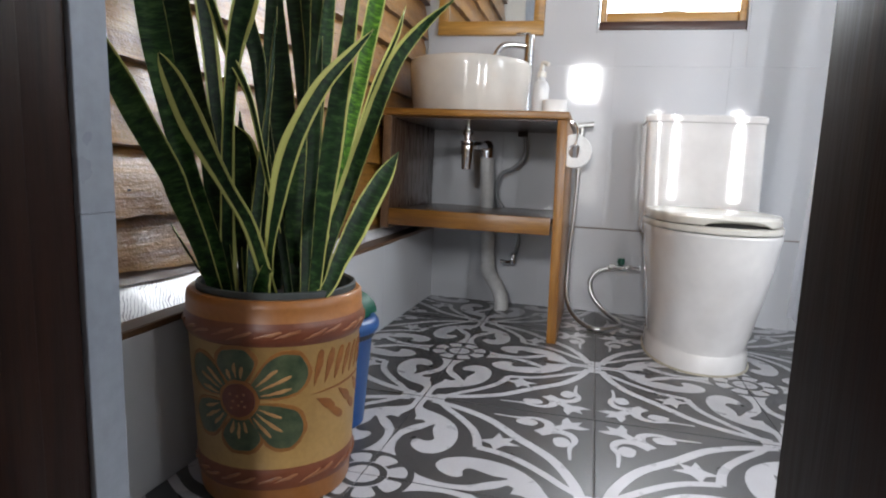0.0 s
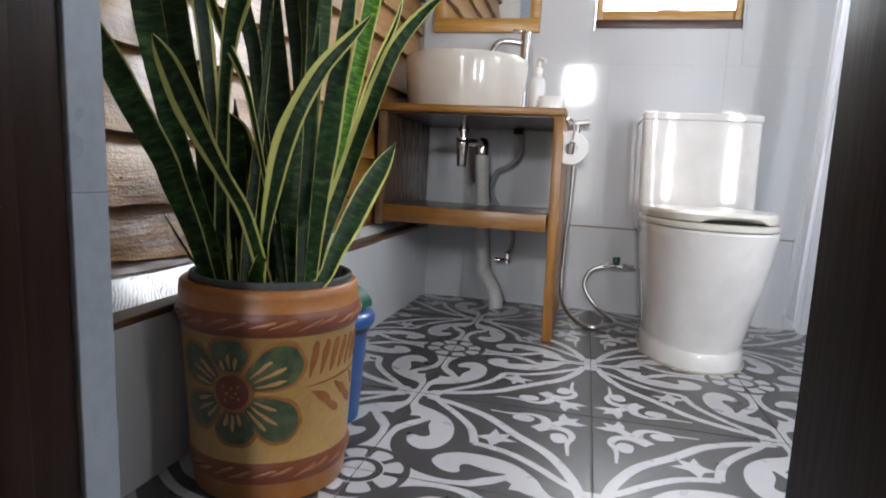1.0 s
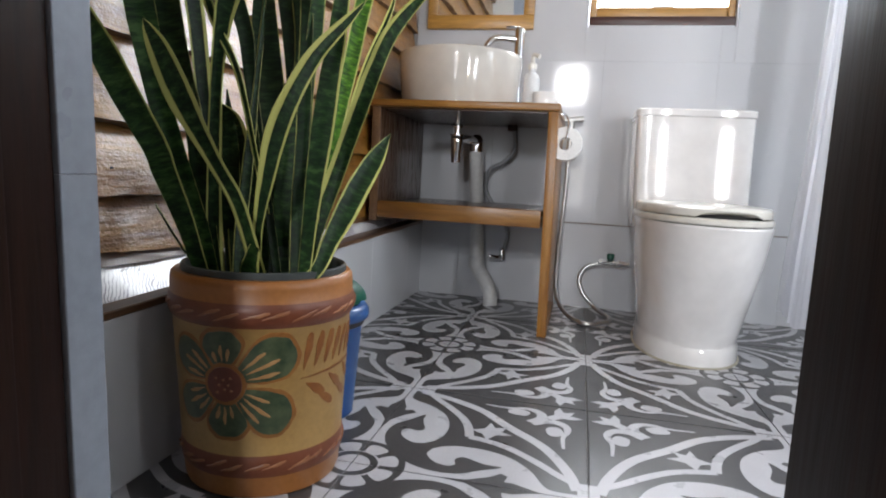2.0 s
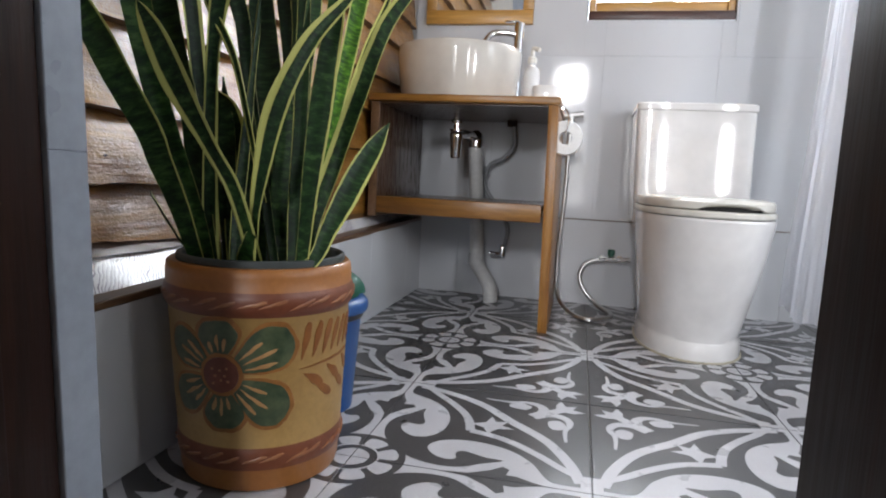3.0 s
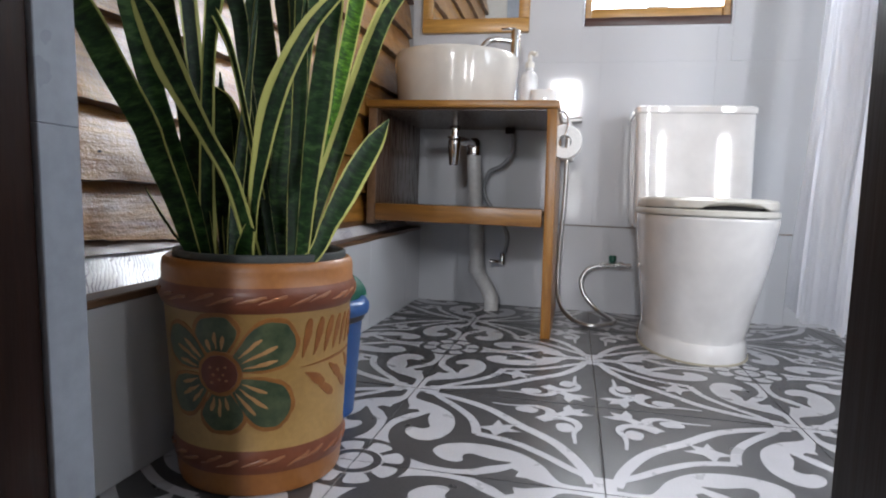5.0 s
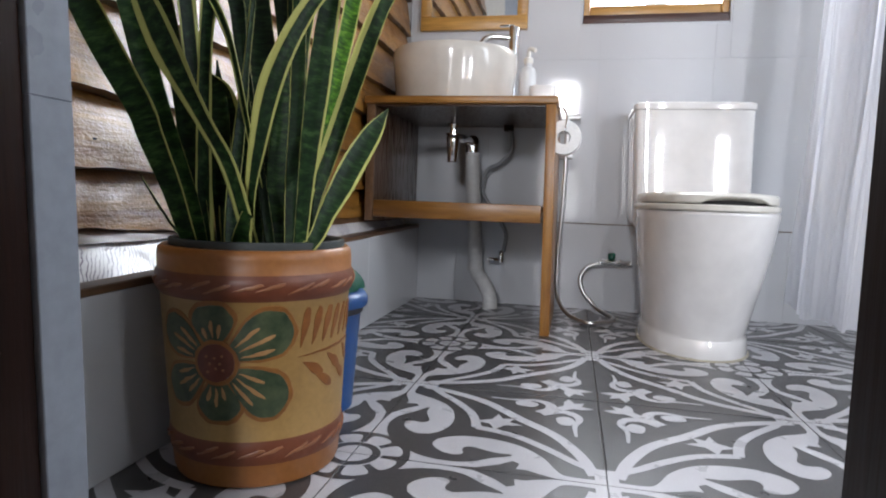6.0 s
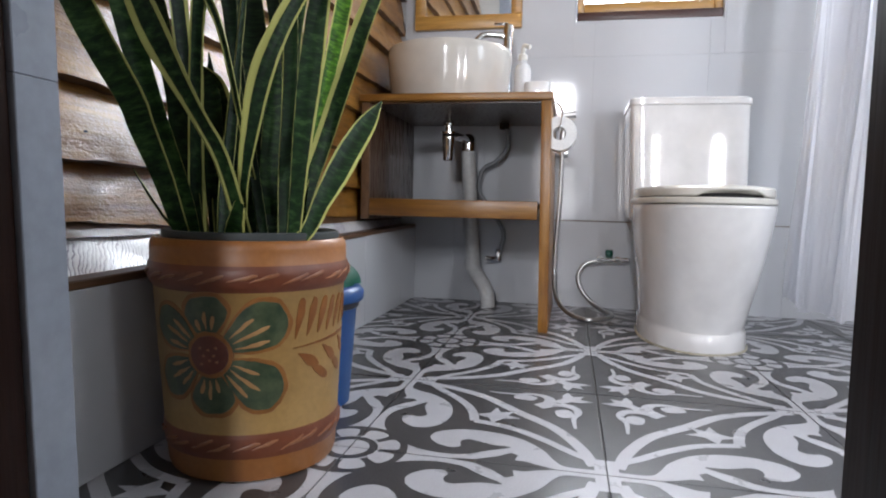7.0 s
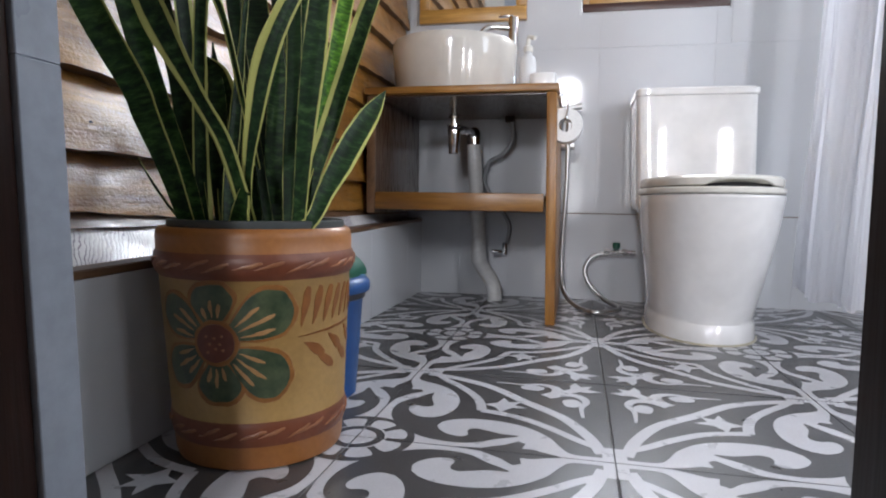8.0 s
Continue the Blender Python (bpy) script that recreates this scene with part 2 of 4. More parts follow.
M_PETAL = speckled("green painted petal", (0.022, 0.044, 0.022), (0.090, 0.112, 0.055), 45, 0.38, coat=0.2, fine=160)
M_PETAL_EDGE = speckled("brown petal outline", (0.22, 0.085, 0.020), (0.33, 0.14, 0.036), 22, 0.42, fine=160)
M_PETAL_VEIN = speckled("tan vein", (0.38, 0.19, 0.07), (0.50, 0.28, 0.12), 22, 0.42, fine=160)
M_FERN = speckled("brown brush stroke", (0.19, 0.060, 0.010), (0.29, 0.108, 0.022), 22, 0.42, fine=160)
M_LINER = plain("dark grey liner", (0.055, 0.065, 0.065), 0.55)
M_HEART = speckled("dark red flower heart", (0.10, 0.022, 0.012), (0.17, 0.045, 0.022), 30, 0.4, coat=0.2, fine=160)
M_SOIL = speckled("dark soil", (0.015, 0.011, 0.008), (0.05, 0.035, 0.025), 40, 0.95, fine=200, relief=0.6)
M_LEAF = leaf_material()
# one lime leaf; light coming through from behind is put into its green
M_LEAF_LIME = leaf_material("lime leaf with backlight", (8.0, 6.5, 1.6))
M_CLOTH = cloth_material()
M_CLEAR = material("clear soap bottle", 0.08)[0]
M_CLEAR.node_tree.nodes["Principled BSDF"].inputs["Base Color"].default_value = (0.93, 0.94, 0.95, 1)
M_CLEAR.node_tree.nodes["Principled BSDF"].inputs["Transmission Weight"].default_value = 0.35
M_GLASS = material("window glass", 0.02)[0]
M_GLASS.node_tree.nodes["Principled BSDF"].inputs["Transmission Weight"].default_value = 1.0
M_MIRROR = material("mirror", 0.02, 1.0)[0]
M_MIRROR.node_tree.nodes["Principled BSDF"].inputs["Base Color"].default_value = (0.9, 0.92, 0.91, 1)
M_HOLE = plain("gap shade and nail", (0.02, 0.02, 0.02), 0.8)


# ---- mesh tools ----
def thing(name, place, label, category, group="", kind=""):
    ob = new(name)
    ob.empty_display_size = 0.05
    ob.location = place
    bpy.context.view_layer.update()
    return tagged(ob, label, category, group, kind)


def finish(bm, name, mats, smooth):
    bmesh.ops.recalc_face_normals(bm, faces=bm.faces)
    me = bpy.data.meshes.new(name)
    if smooth:
        for f in bm.faces:
            f.smooth = True
        for e in bm.edges:
            if len(e.link_faces) == 2 and e.calc_face_angle(0) > 0.7:
                e.smooth = False
    bm.to_mesh(me)
    bm.free()
    for m in mats if isinstance(mats, (list, tuple)) else (mats,):
        me.materials.append(m)
    return me


def place_of(ob):
    p = Vector((0, 0, 0))
    while ob:
        p += ob.location
        ob = ob.parent
    return p


def part(name, bm, mat, parent=None, label="", smooth=True, kind=""):
    """One mesh object; vertices are given in the room's metres."""
    if parent:
        bmesh.ops.translate(bm, vec=-place_of(parent), verts=bm.verts)
    ob = new(name, finish(bm, name, mat, smooth))
    ob.parent = parent
    return tagged(ob, label, kind=kind)


def box(x0, x1, y0, y1, z0, z1, bevel=0.003, seg=2, bm=None):
    bm = bm or bmesh.new()
    made = bmesh.ops.create_cube(bm, size=1.0)["verts"]
    for v in made:
        v.co = Vector(((x0 + x1) / 2 + v.co.x * (x1 - x0), (y0 + y1) / 2 + v.co.y * (y1 - y0), (z0 + z1) / 2 + v.co.z * (z1 - z0)))
    if bevel:
        es = list({e for v in made for e in v.link_edges})
        bmesh.ops.bevel(bm, geom=es, offset=bevel, segments=seg, profile=0.5, affect="EDGES")
    return bm


def lathe(profile, place, seg=48, bm=None, close=True):
    """Rings of (radius, height) round an upright axis."""
    bm = bm or bmesh.new()
    rings = []
    for r, z in profile:
        if r < 1e-5:
            rings.append([bm.verts.new((place[0], place[1], place[2] + z))])
        else:
            rings.append([bm.verts.new((place[0] + r * math.cos(2 * math.pi * k / seg), place[1] + r * math.sin(2 * math.pi * k / seg), place[2] + z)) for k in range(seg)])
    for a, b in zip(rings, rings[1:]):
        for k in range(seg):
            p = [a[k % len(a)], a[(k + 1) % len(a)], b[(k + 1) % len(b)], b[k % len(b)]]
            u = []
            for q in p:
                if q not in u:
                    u.append(q)
            if len(u) > 2:
                bm.faces.new(u)
    return bm


def smooth_path(pts, n=8, closed=False):
    """Points of a smooth curve through the given ones."""
    P = [np.array(p, float) for p in pts]
    out = []
    m = len(P)
    for i in range(m if closed else m - 1):
        p0, p1 = P[i - 1] if (i or closed) else 2 * P[0] - P[1], P[i]
        p2 = P[(i + 1) % m]
        p3 = P[(i + 2) % m] if (closed or i + 2 < m) else 2 * P[-1] - P[-2]
        for k in range(n):
            t = k / n
            out.append(0.5 * (2 * p1 + (p2 - p0) * t + (2 * p0 - 5 * p1 + 4 * p2 - p3) * t * t + (3 * p1 - p0 - 3 * p2 + p3) * t ** 3))
    if not closed:
        out.append(P[-1])
    return out


def tube(pts, radius, seg=12, n=8, bm=None, ribs=0.0):
    bm = bm or bmesh.new()
    path = [Vector(p) for p in smooth_path(pts, n)]
    rings, up = [], None
    for i, p in enumerate(path):
        d = (path[min(i + 1, len(path) - 1)] - path[max(i - 1, 0)]).normalized()
        if up is None:
            up = d.orthogonal().normalized()
        up = (up - d * up.dot(d)).normalized()
        side = d.cross(up)
        r = radius * (1 + (ribs if i % 2 else 0))
        rings.append([bm.verts.new(p + r * (math.cos(2 * math.pi * k / seg) * up + math.sin(2 * math.pi * k / seg) * side)) for k in range(seg)])
    for a, b in zip(rings, rings[1:]):
        for k in range(seg):
            bm.faces.new((a[k], a[(k + 1) % seg], b[(k + 1) % seg], b[k]))
    bm.faces.new(rings[0][::-1])
    bm.faces.new(rings[-1])
    return bm


def loft(sections, seg=64, cap=True, bm=None):
    """Stacked rings: z, centre x and y, half width, reach to the front, reach to the back, squareness."""
    bm = bm or bmesh.new()
    rings = []
    for z, cx, cy, rx, rf, rb, sq in sections:
        ring = []
        for k in range(seg):
            a = 2 * math.pi * k / seg
            c, s = math.cos(a), math.sin(a)
            x = rx * math.copysign(abs(c) ** sq, c)
            y = (rb if s > 0 else rf) * math.copysign(abs(s) ** sq, s)
            ring.append(bm.verts.new((cx + x, cy + y, z)))
        rings.append(ring)
    for a, b in zip(rings, rings[1:]):
        for k in range(seg):
            bm.faces.new((a[k], a[(k + 1) % seg], b[(k + 1) % seg], b[k]))
    if cap:
        bm.faces.new(rings[0][::-1])
        bm.faces.new(rings[-1])
    return bm


# ---- the room's shell ----
BACK, WEST, BOARDS, EAST, SOUTH = 1.17, -0.70, -0.785, 1.32, -0.87
CEIL = 2.45


def slab(name, *b, mat=M_PLASTER, label="plain painted plaster wall", category="wall"):
    ob = part(name, box(*b, bevel=0), mat, None, label, False, "structure")
    return tagged(ob, category=category)


floor = slab("floor", -0.90, 1.42, -0.98, 1.30, -0.12, -0.0035, mat=M_GROUT, label="patterned grey and white tiled bathroom floor", category="floor")
hall_floor = slab("hall_floor", -2.0, 2.0, -4.1, -0.982, -0.12, -0.004, mat=M_HALL_FLOOR, label="dark wooden hall floor outside the bathroom", category="floor")
ceiling = slab("ceiling", -2.1, 2.1, -4.2, 1.4, CEIL, CEIL + 0.1, label="plain pale ceiling", category="ceiling")

# north wall with the window's opening
WX0, WX1, WZ0, WZ1 = -0.082, 0.468, 1.106, 1.72
wall_north = thing("wall_north", (0, BACK, 0), "glossy white tiled wall with a small window", "wall", kind="structure")
for b in ((-0.90, WX0, 0, CEIL), (WX1, 1.42, 0, CEIL), (WX0, WX1, 0, WZ0), (WX0, WX1, WZ1, CEIL)):
    part("masonry", box(b[0], b[1], BACK + 0.010, BACK + 0.15, b[2], b[3], 0), M_PALE_GROUT, wall_north, smooth=False)
part("joint_bead", box(-0.76, EAST, BACK + 0.0015, BACK + 0.0098, 0.3392, 0.3428, 0), M_WALL_GROUT, wall_north, "dark brown joint", False)
# window reveal
for b in ((WX0, WX0 + 0.008, WZ0, WZ1), (WX1 - 0.008, WX1, WZ0, WZ1), (WX0 + 0.008, WX1 - 0.008, WZ0, WZ0 + 0.008), (WX0 + 0.008, WX1 - 0.008, WZ1 - 0.008, WZ1)):
    part("reveal_tile", box(b[0], b[1], BACK + 0.001, BACK + 0.15, b[2], b[3], 0.002), M_WALL_TILE, wall_north)


def wall_tiles(parent, spans, rows, make, hole=None):
    """Tiles of a wall: rows of (bottom, top, first joint), spans along the wall."""
    lo, hi, step = spans
    for z0, z1, joint in rows:
        x = joint - step * math.ceil((joint - lo) / step)
        while x < hi:
            a, b = max(x, lo), min(x + step, hi)
            cells = [(a, b, z0, z1)]
            if hole:
                h0, h1, g0, g1 = hole
                cut = []
                for p, q, r, s in cells:
                    if q <= h0 or p >= h1 or s <= g0 or r >= g1:
                        cut.append((p, q, r, s))
                        continue
                    if p < h0:
                        cut.append((p, h0, r, s))
                    if q > h1:
                        cut.append((h1, q, r, s))
                    if r < g0:
                        cut.append((max(p, h0), min(q, h1), r, g0))
                    if s > g1:
                        cut.append((max(p, h0), min(q, h1), g1, s))
                cells = cut
            for p, q, r, s in cells:
                if q - p > 0.012 and s - r > 0.012:
                    part("tile", make(p, q, r, s), M_WALL_TILE, parent)
            x += step


G = 0.0002
wall_tiles(wall_north, (-0.76, EAST, 0.418), ((0.0, 0.3385, 0.299), (0.3435, 0.978, -0.002), (0.978, 1.61, -0.002), (1.61, CEIL, -0.002)),
           lambda p, q, r, s: box(p + G, q - G, BACK, BACK + 0.0095, r + G, s - G, 0.0003, 1), (WX0, WX1, WZ0, WZ1))

# window
window_1 = thing("window_1", (0.195, BACK + 0.06, WZ0), "small wooden window with bright daylight behind", "window", kind="structure")
wf = 0.046
for b in ((WX0 + 0.010, WX0 + 0.010 + wf * 0.55, WZ0 + 0.01, WZ1 - 0.01), (WX1 - 0.010 - wf * 0.55, WX1 - 0.010, WZ0 + 0.01, WZ1 - 0.01)):
    part("window_frame", box(b[0], b[1], BACK + 0.02, BACK + 0.10, b[2], b[3], 0.003), M_FRAME, window_1)
part("window_sill", box(WX0 + 0.009, WX1 - 0.009, BACK + 0.006, BACK + 0.11, WZ0 + 0.009, WZ0 + 0.042, 0.003), M_SILL, window_1, "dark red-brown sill")
part("window_frame", box(WX0 + 0.036, WX1 - 0.036, BACK + 0.03, BACK + 0.10, WZ0 + 0.0425, WZ0 + 0.082, 0.003), M_FRAME, window_1)
part("window_frame", box(WX0 + 0.036, WX1 - 0.036, BACK + 0.03, BACK + 0.10, WZ1 - 0.05, WZ1 - 0.012, 0.003), M_FRAME, window_1)
part("latch", box(0.16, 0.24, BACK + 0.035, BACK + 0.055, WZ0 + 0.078, WZ0 + 0.090, 0.002), M_STEEL, window_1)
pane = part("pane", box(WX0 + 0.036, WX1 - 0.036, BACK + 0.070, BACK + 0.074, WZ0 + 0.078, WZ1 - 0.05, 0), M_GLASS, window_1, smooth=False)
pane.visible_shadow = False

# west wall: tiled knee wall, ledge, slab boards above
wall_west = thing("wall_west", (WEST, 0, 0), "low white tiled wall under a rustic varnished board wall", "wall", kind="structure")
part("masonry", box(-0.90, WEST - 0.010, -1.0, BACK + 0.01, 0, 0.262, 0), M_WALL_GROUT, wall_west, smooth=False)
part("backing", box(-0.90, BOARDS - 0.035, -1.0, BACK + 0.01, 0.262, CEIL, 0), M_EDGE_GAP, wall_west, smooth=False)


def knee_top(y):
    return 0.268 + 0.016 * (y + 0.6)


for y0, y1 in ((-0.866, -0.30), (-0.30, 0.118), (0.118, 0.536), (0.536, 0.954), (0.954, BACK)):
    bm = box(WEST - 0.0095, WEST, y0 + G, y1 - G, 0.001, 0.27, 0.0012, 1)
    for v in bm.verts:
        if v.co.z > 0.2:
            v.co.z += knee_top(v.co.y) - 0.27
    part("tile", bm, M_WALL_TILE, wall_west)
bm = box(BOARDS - 0.03, WEST + 0.0015, -0.866, BACK - 0.001, 0.0, 0.0125, 0.002, 1)
for v in bm.verts:
    v.co.z += knee_top(v.co.y) + 0.0005
part("ledge", bm, M_LEDGE, wall_west, "brown wooden ledge on the knee wall")


def slab_board(z0, z1, mat, proud, seed, wave=0.010, top_back=0.004):
    """A rough-sawn live-edge board: wavy lower edge, undercut painted dark for the gap's shade, almost flat hewn face.
    """
    bm = bmesh.new()
    cols = []
    ny = 150
    for i in range(ny + 1):
        y = -0.862 + (BACK - 0.002 + 0.862) * i / ny
        dn = wave * (noise.noise((y * 2.6, seed * 7.3, 0)) + 0.45 * noise.noise((y * 8, seed * 3.1, 4)) + 0.22 * noise.noise((y * 26, seed * 1.7, 9)))
        up = wave * 0.6 * noise.noise((y * 2.2, seed * 5.7 + 50, 0))
        lo, hi = z0 + dn, z1 + up
        col = []
        for f in (0.0, 0.0, 0.035, 0.10, 0.19, 0.28, 0.37, 0.46, 0.55, 0.64, 0.73, 0.82, 0.91, 1.0):
            z = lo + (hi - lo) * f
            x = BOARDS + proud + (top_back - proud) * f
            x += 0.0035 * noise.noise((y * 5, z * 13, seed)) + 0.0016 * noise.noise((y * 21, z * 40, seed + 3))
            col.append([x, y, z])
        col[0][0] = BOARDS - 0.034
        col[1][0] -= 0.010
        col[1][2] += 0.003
        cols.append([bm.verts.new(c) for c in col])
    for a, b in zip(cols, cols[1:]):
        for k in range(len(a) - 1):
            f = bm.faces.new((a[k], b[k], b[k + 1], a[k + 1]))
            # underside and lower lip take the dark brown that stands in for gap shade
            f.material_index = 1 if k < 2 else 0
    return part("slab_board", bm, [mat, M_EDGE_GAP], wall_west)


# lowest board: window glare is put into its white colour
slab_board(0.272, 0.333, M_WHITE_BOARD, 0.055, 1, 0.003, 0.014).name = "pale_board"
slab_board(0.329, 0.365, M_LEDGE, 0.026, 2, 0.004, 0.010)
zs = [0.345, 0.432, 0.552, 0.690, 0.815, 0.950, 1.075, 1.21, 1.34, 1.48, 1.61, 1.75, 1.89, 2.03, 2.17, 2.31]
for i, z in enumerate(zs):
    top = (zs[i + 1] if i + 1 < len(zs) else CEIL) + 0.012
    slab_board(z, top, M_BOARD, (0.030, 0.034, 0.032, 0.030)[i] if i < 4 else 0.026 + 0.003 * (i % 3), 11 + i, 0.012)

part("nail", tube([(BOARDS - 0.012, -0.535, 0.483), (BOARDS + 0.0245, -0.535, 0.483)], 0.0045, 10, 1), M_HOLE, wall_west)
# south wall with the doorway


def lean(bm, k=0.036, z0=0.45):
    """The old frame is out of plumb: its head leans west."""
    for v in bm.verts:
        v.co.x -= k * (v.co.z - z0)
    return bm


wall_south = thing("wall_south", (0, SOUTH, 0), "white wall with the bathroom doorway in it", "wall", kind="structure")
for b in ((-0.90, -0.575, 0, CEIL), (0.20, 1.42, 1.05, CEIL), (0.20, 1.42, 0, 0.67), (0.20, 0.285, 0.67, 1.05), (0.395, 0.805, 0.67, 1.05), (0.915, 1.42, 0.67, 1.05), (-0.575, 0.20, 2.12, CEIL)):
    part("masonry", box(b[0], b[1], -0.975, SOUTH, b[2], b[3], 0), M_PLASTER, wall_south, smooth=False)
for z0, z1 in ((0, 0.10985), (0.11, 0.48485), (0.485, 0.89985), (0.90, 1.29985), (1.30, 1.69985), (1.70, 2.118)):
    part("reveal_tile", lean(box(-0.577, -0.4865, -0.908, SOUTH + 0.004, z0, z1, 0.0008, 1)), M_REVEAL, wall_south, smooth=False)
door_frame = thing("door_frame", (-0.2, -0.98, 0), "dark brown stained wooden door frame", "door frame", kind="structure")
part("jamb", lean(box(-0.60, -0.489, -1.09, -0.910, 0, 2.12, 0.004)), M_DARK_WOOD, door_frame)
part("stop", lean(box(-0.488, -0.480, -1.09, -0.965, 0, 2.12, 0.003)), M_DARK_WOOD, door_frame)
part("jamb", box(0.123, 0.24, -1.10, -0.842, 0, 2.12, 0.004), M_DARK_WOOD, door_frame)
part("threshold", box(-0.47, 0.122, -0.98, -0.805, -0.002, 0.004, 0.002), M_DARK_WOOD, door_frame, "worn dark threshold board")
part("head", box(-0.60, 0.24, -1.09, -0.905, 2.12, 2.20, 0.004), M_DARK_WOOD, door_frame)

# east wall of the shower with an assumed window, and the unseen hall outside
wall_east = thing("wall_east", (EAST, 0, 0), "white tiled shower wall with an assumed, unseen window", "wall", kind="structure")
for b in ((-0.975, -0.28, 0, CEIL), (0.28, 1.32, 0, CEIL), (-0.28, 0.28, 0, 1.02), (-0.28, 0.28, 1.82, CEIL)):
    part("masonry", box(EAST, EAST + 0.10, b[0], b[1], b[2], b[3], 0), M_WALL_TILE, wall_east, smooth=False)
# hall is unseen: walls made dark to cut bounce onto the jambs
slab("hall_wall_west", -2.1, -2.0, -4.2, -0.976, 0, CEIL, mat=M_HALL_WALL, label="unseen hall wall, darkened to cut stray light")
slab("hall_wall_north_west", -2.0, -0.902, -0.975, -0.87, 0, CEIL, mat=M_HALL_WALL, label="unseen hall wall, darkened to cut stray light")
slab("hall_wall_north_east", 1.422, 1.95, -0.975, -0.87, 0, CEIL, mat=M_HALL_WALL, label="unseen hall wall, darkened to cut stray light")
hall_east = thing("hall_wall_east", (2.0, -2.5, 0), "unseen dark hall wall, opened for the fill lamp", "wall", kind="structure")
for b in ((-4.2, -3.05, 0, CEIL), (-2.15, -0.976, 0, CEIL), (-3.05, -2.15, 0, 1.0), (-3.05, -2.15, 2.0, CEIL)):
    part("masonry", box(1.95, 2.05, b[0], b[1], b[2], b[3], 0), M_HALL_WALL, hall_east, smooth=False)
hall_south = thing("hall_wall_south", (0, -4.0, 0), "unseen hall wall, darkened, with a small window", "wall", kind="structure")
for b in ((-2.0, -0.49, 0, CEIL), (-0.03, 1.95, 0, CEIL), (-0.49, -0.03, 0, 0.25), (-0.49, -0.03, 1.36, 1.475), (-0.49, -0.405, 1.475, 1.845), (-0.115, -0.03, 1.475, 1.845), (-0.49, -0.03, 1.845, CEIL)):
    part("masonry", box(b[0], b[1], -4.05, -3.95, b[2], b[3], 0), M_HALL_WALL, hall_south, smooth=False)
# ---- toilet ----
TX = 0.312
toilet = thing("toilet", (TX, 0.75, 0), "white glazed one-piece toilet with closed lid", "toilet")
FXC = TX - 0.006
part("bowl", loft([(0.0, FXC, 0.70, 0.152, 0.262, 0.36, 0.94), (0.010, FXC, 0.70, 0.153, 0.263, 0.36, 0.94), (0.050, FXC, 0.70, 0.149, 0.257, 0.36, 0.94), (0.055, FXC, 0.70, 0.146, 0.253, 0.36, 0.94),
                   (0.064, FXC, 0.70, 0.146, 0.254, 0.36, 0.94), (0.13, TX - 0.003, 0.70, 0.156, 0.280, 0.36, 0.93), (0.22, TX, 0.70, 0.170, 0.314, 0.35, 0.92), (0.31, TX + 0.002, 0.70, 0.183, 0.347, 0.33, 0.92),
                   (0.38, TX + 0.004, 0.70, 0.189, 0.367, 0.31, 0.92), (0.402, TX + 0.004, 0.70, 0.192, 0.373, 0.30, 0.92), (0.408, TX + 0.004, 0.70, 0.189, 0.369, 0.30, 0.92)]), M_CERAMIC, toilet)
part("caulk_bead", loft([(0.0005, FXC, 0.70, 0.157, 0.267, 0.36, 0.94), (0.004, FXC, 0.70, 0.156, 0.266, 0.36, 0.94), (0.007, FXC, 0.70, 0.151, 0.260, 0.36, 0.94)]), M_CAULK, toilet, "yellowed caulk line at the base")
# seat ring with an opening, lid with a cut-back front edge
bm = bmesh.new()
rings = []
for z, k in ((0.410, 0.985), (0.414, 1.0), (0.424, 1.0), (0.428, 0.985), (0.428, 0.62), (0.410, 0.60)):
    ring = []
    for i in range(72):
        a = 2 * math.pi * i / 72
        c, q = math.cos(a), math.sin(a)
        ring.append(bm.verts.new((TX + 0.194 * k * math.copysign(abs(c) ** 0.92, c), 0.70 + (0.19 if q > 0 else 0.376) * k * math.copysign(abs(q) ** 0.92, q), z)))
    rings.append(ring)
for a, b in zip(rings, rings[1:] + rings[:1]):
    for i in range(72):
        bm.faces.new((a[i], a[(i + 1) % 72], b[(i + 1) % 72], b[i]))
part("seat", bm, M_SEAT, toilet, "ivory seat ring")
bm = bmesh.new()
rings = []
for lev, (z, k) in enumerate(((0.430, 0.95), (0.431, 0.98), (0.434, 0.99), (0.450, 0.99), (0.457, 0.965), (0.460, 0.85), (0.461, 0.4))):
    ring = []
    for i in range(96):
        a = 2 * math.pi * i / 96
        c, q = math.cos(a), math.sin(a)
        x = 0.190 * k * math.copysign(abs(c) ** 0.92, c)
        y = (0.19 if q > 0 else 0.372) * k * math.copysign(abs(q) ** 0.92, q)
        arch = max(0.0, 1 - ((x - 0.02) / 0.085) ** 4) if q < 0 and lev < 3 else 0
        ring.append(bm.verts.new((TX + x, 0.70 + y, z + 0.0145 * arch)))
    rings.append(ring)
for a, b in zip(rings, rings[1:]):
    for i in range(96):
        bm.faces.new((a[i], a[(i + 1) % 96], b[(i + 1) % 96], b[i]))
bm.faces.new(rings[-1])
bm.faces.new(rings[0][::-1])
lid = part("lid", bm, M_SEAT, toilet, "closed ivory lid")
# dark block inside the lid's notch, standing in for the gap's shade
part("lid_gap_shade", loft([(0.4285, TX, 0.70, 0.165, 0.335, 0.12, 0.86), (0.4460, TX, 0.70, 0.165, 0.335, 0.12, 0.86)], 64), M_HOLE, toilet)
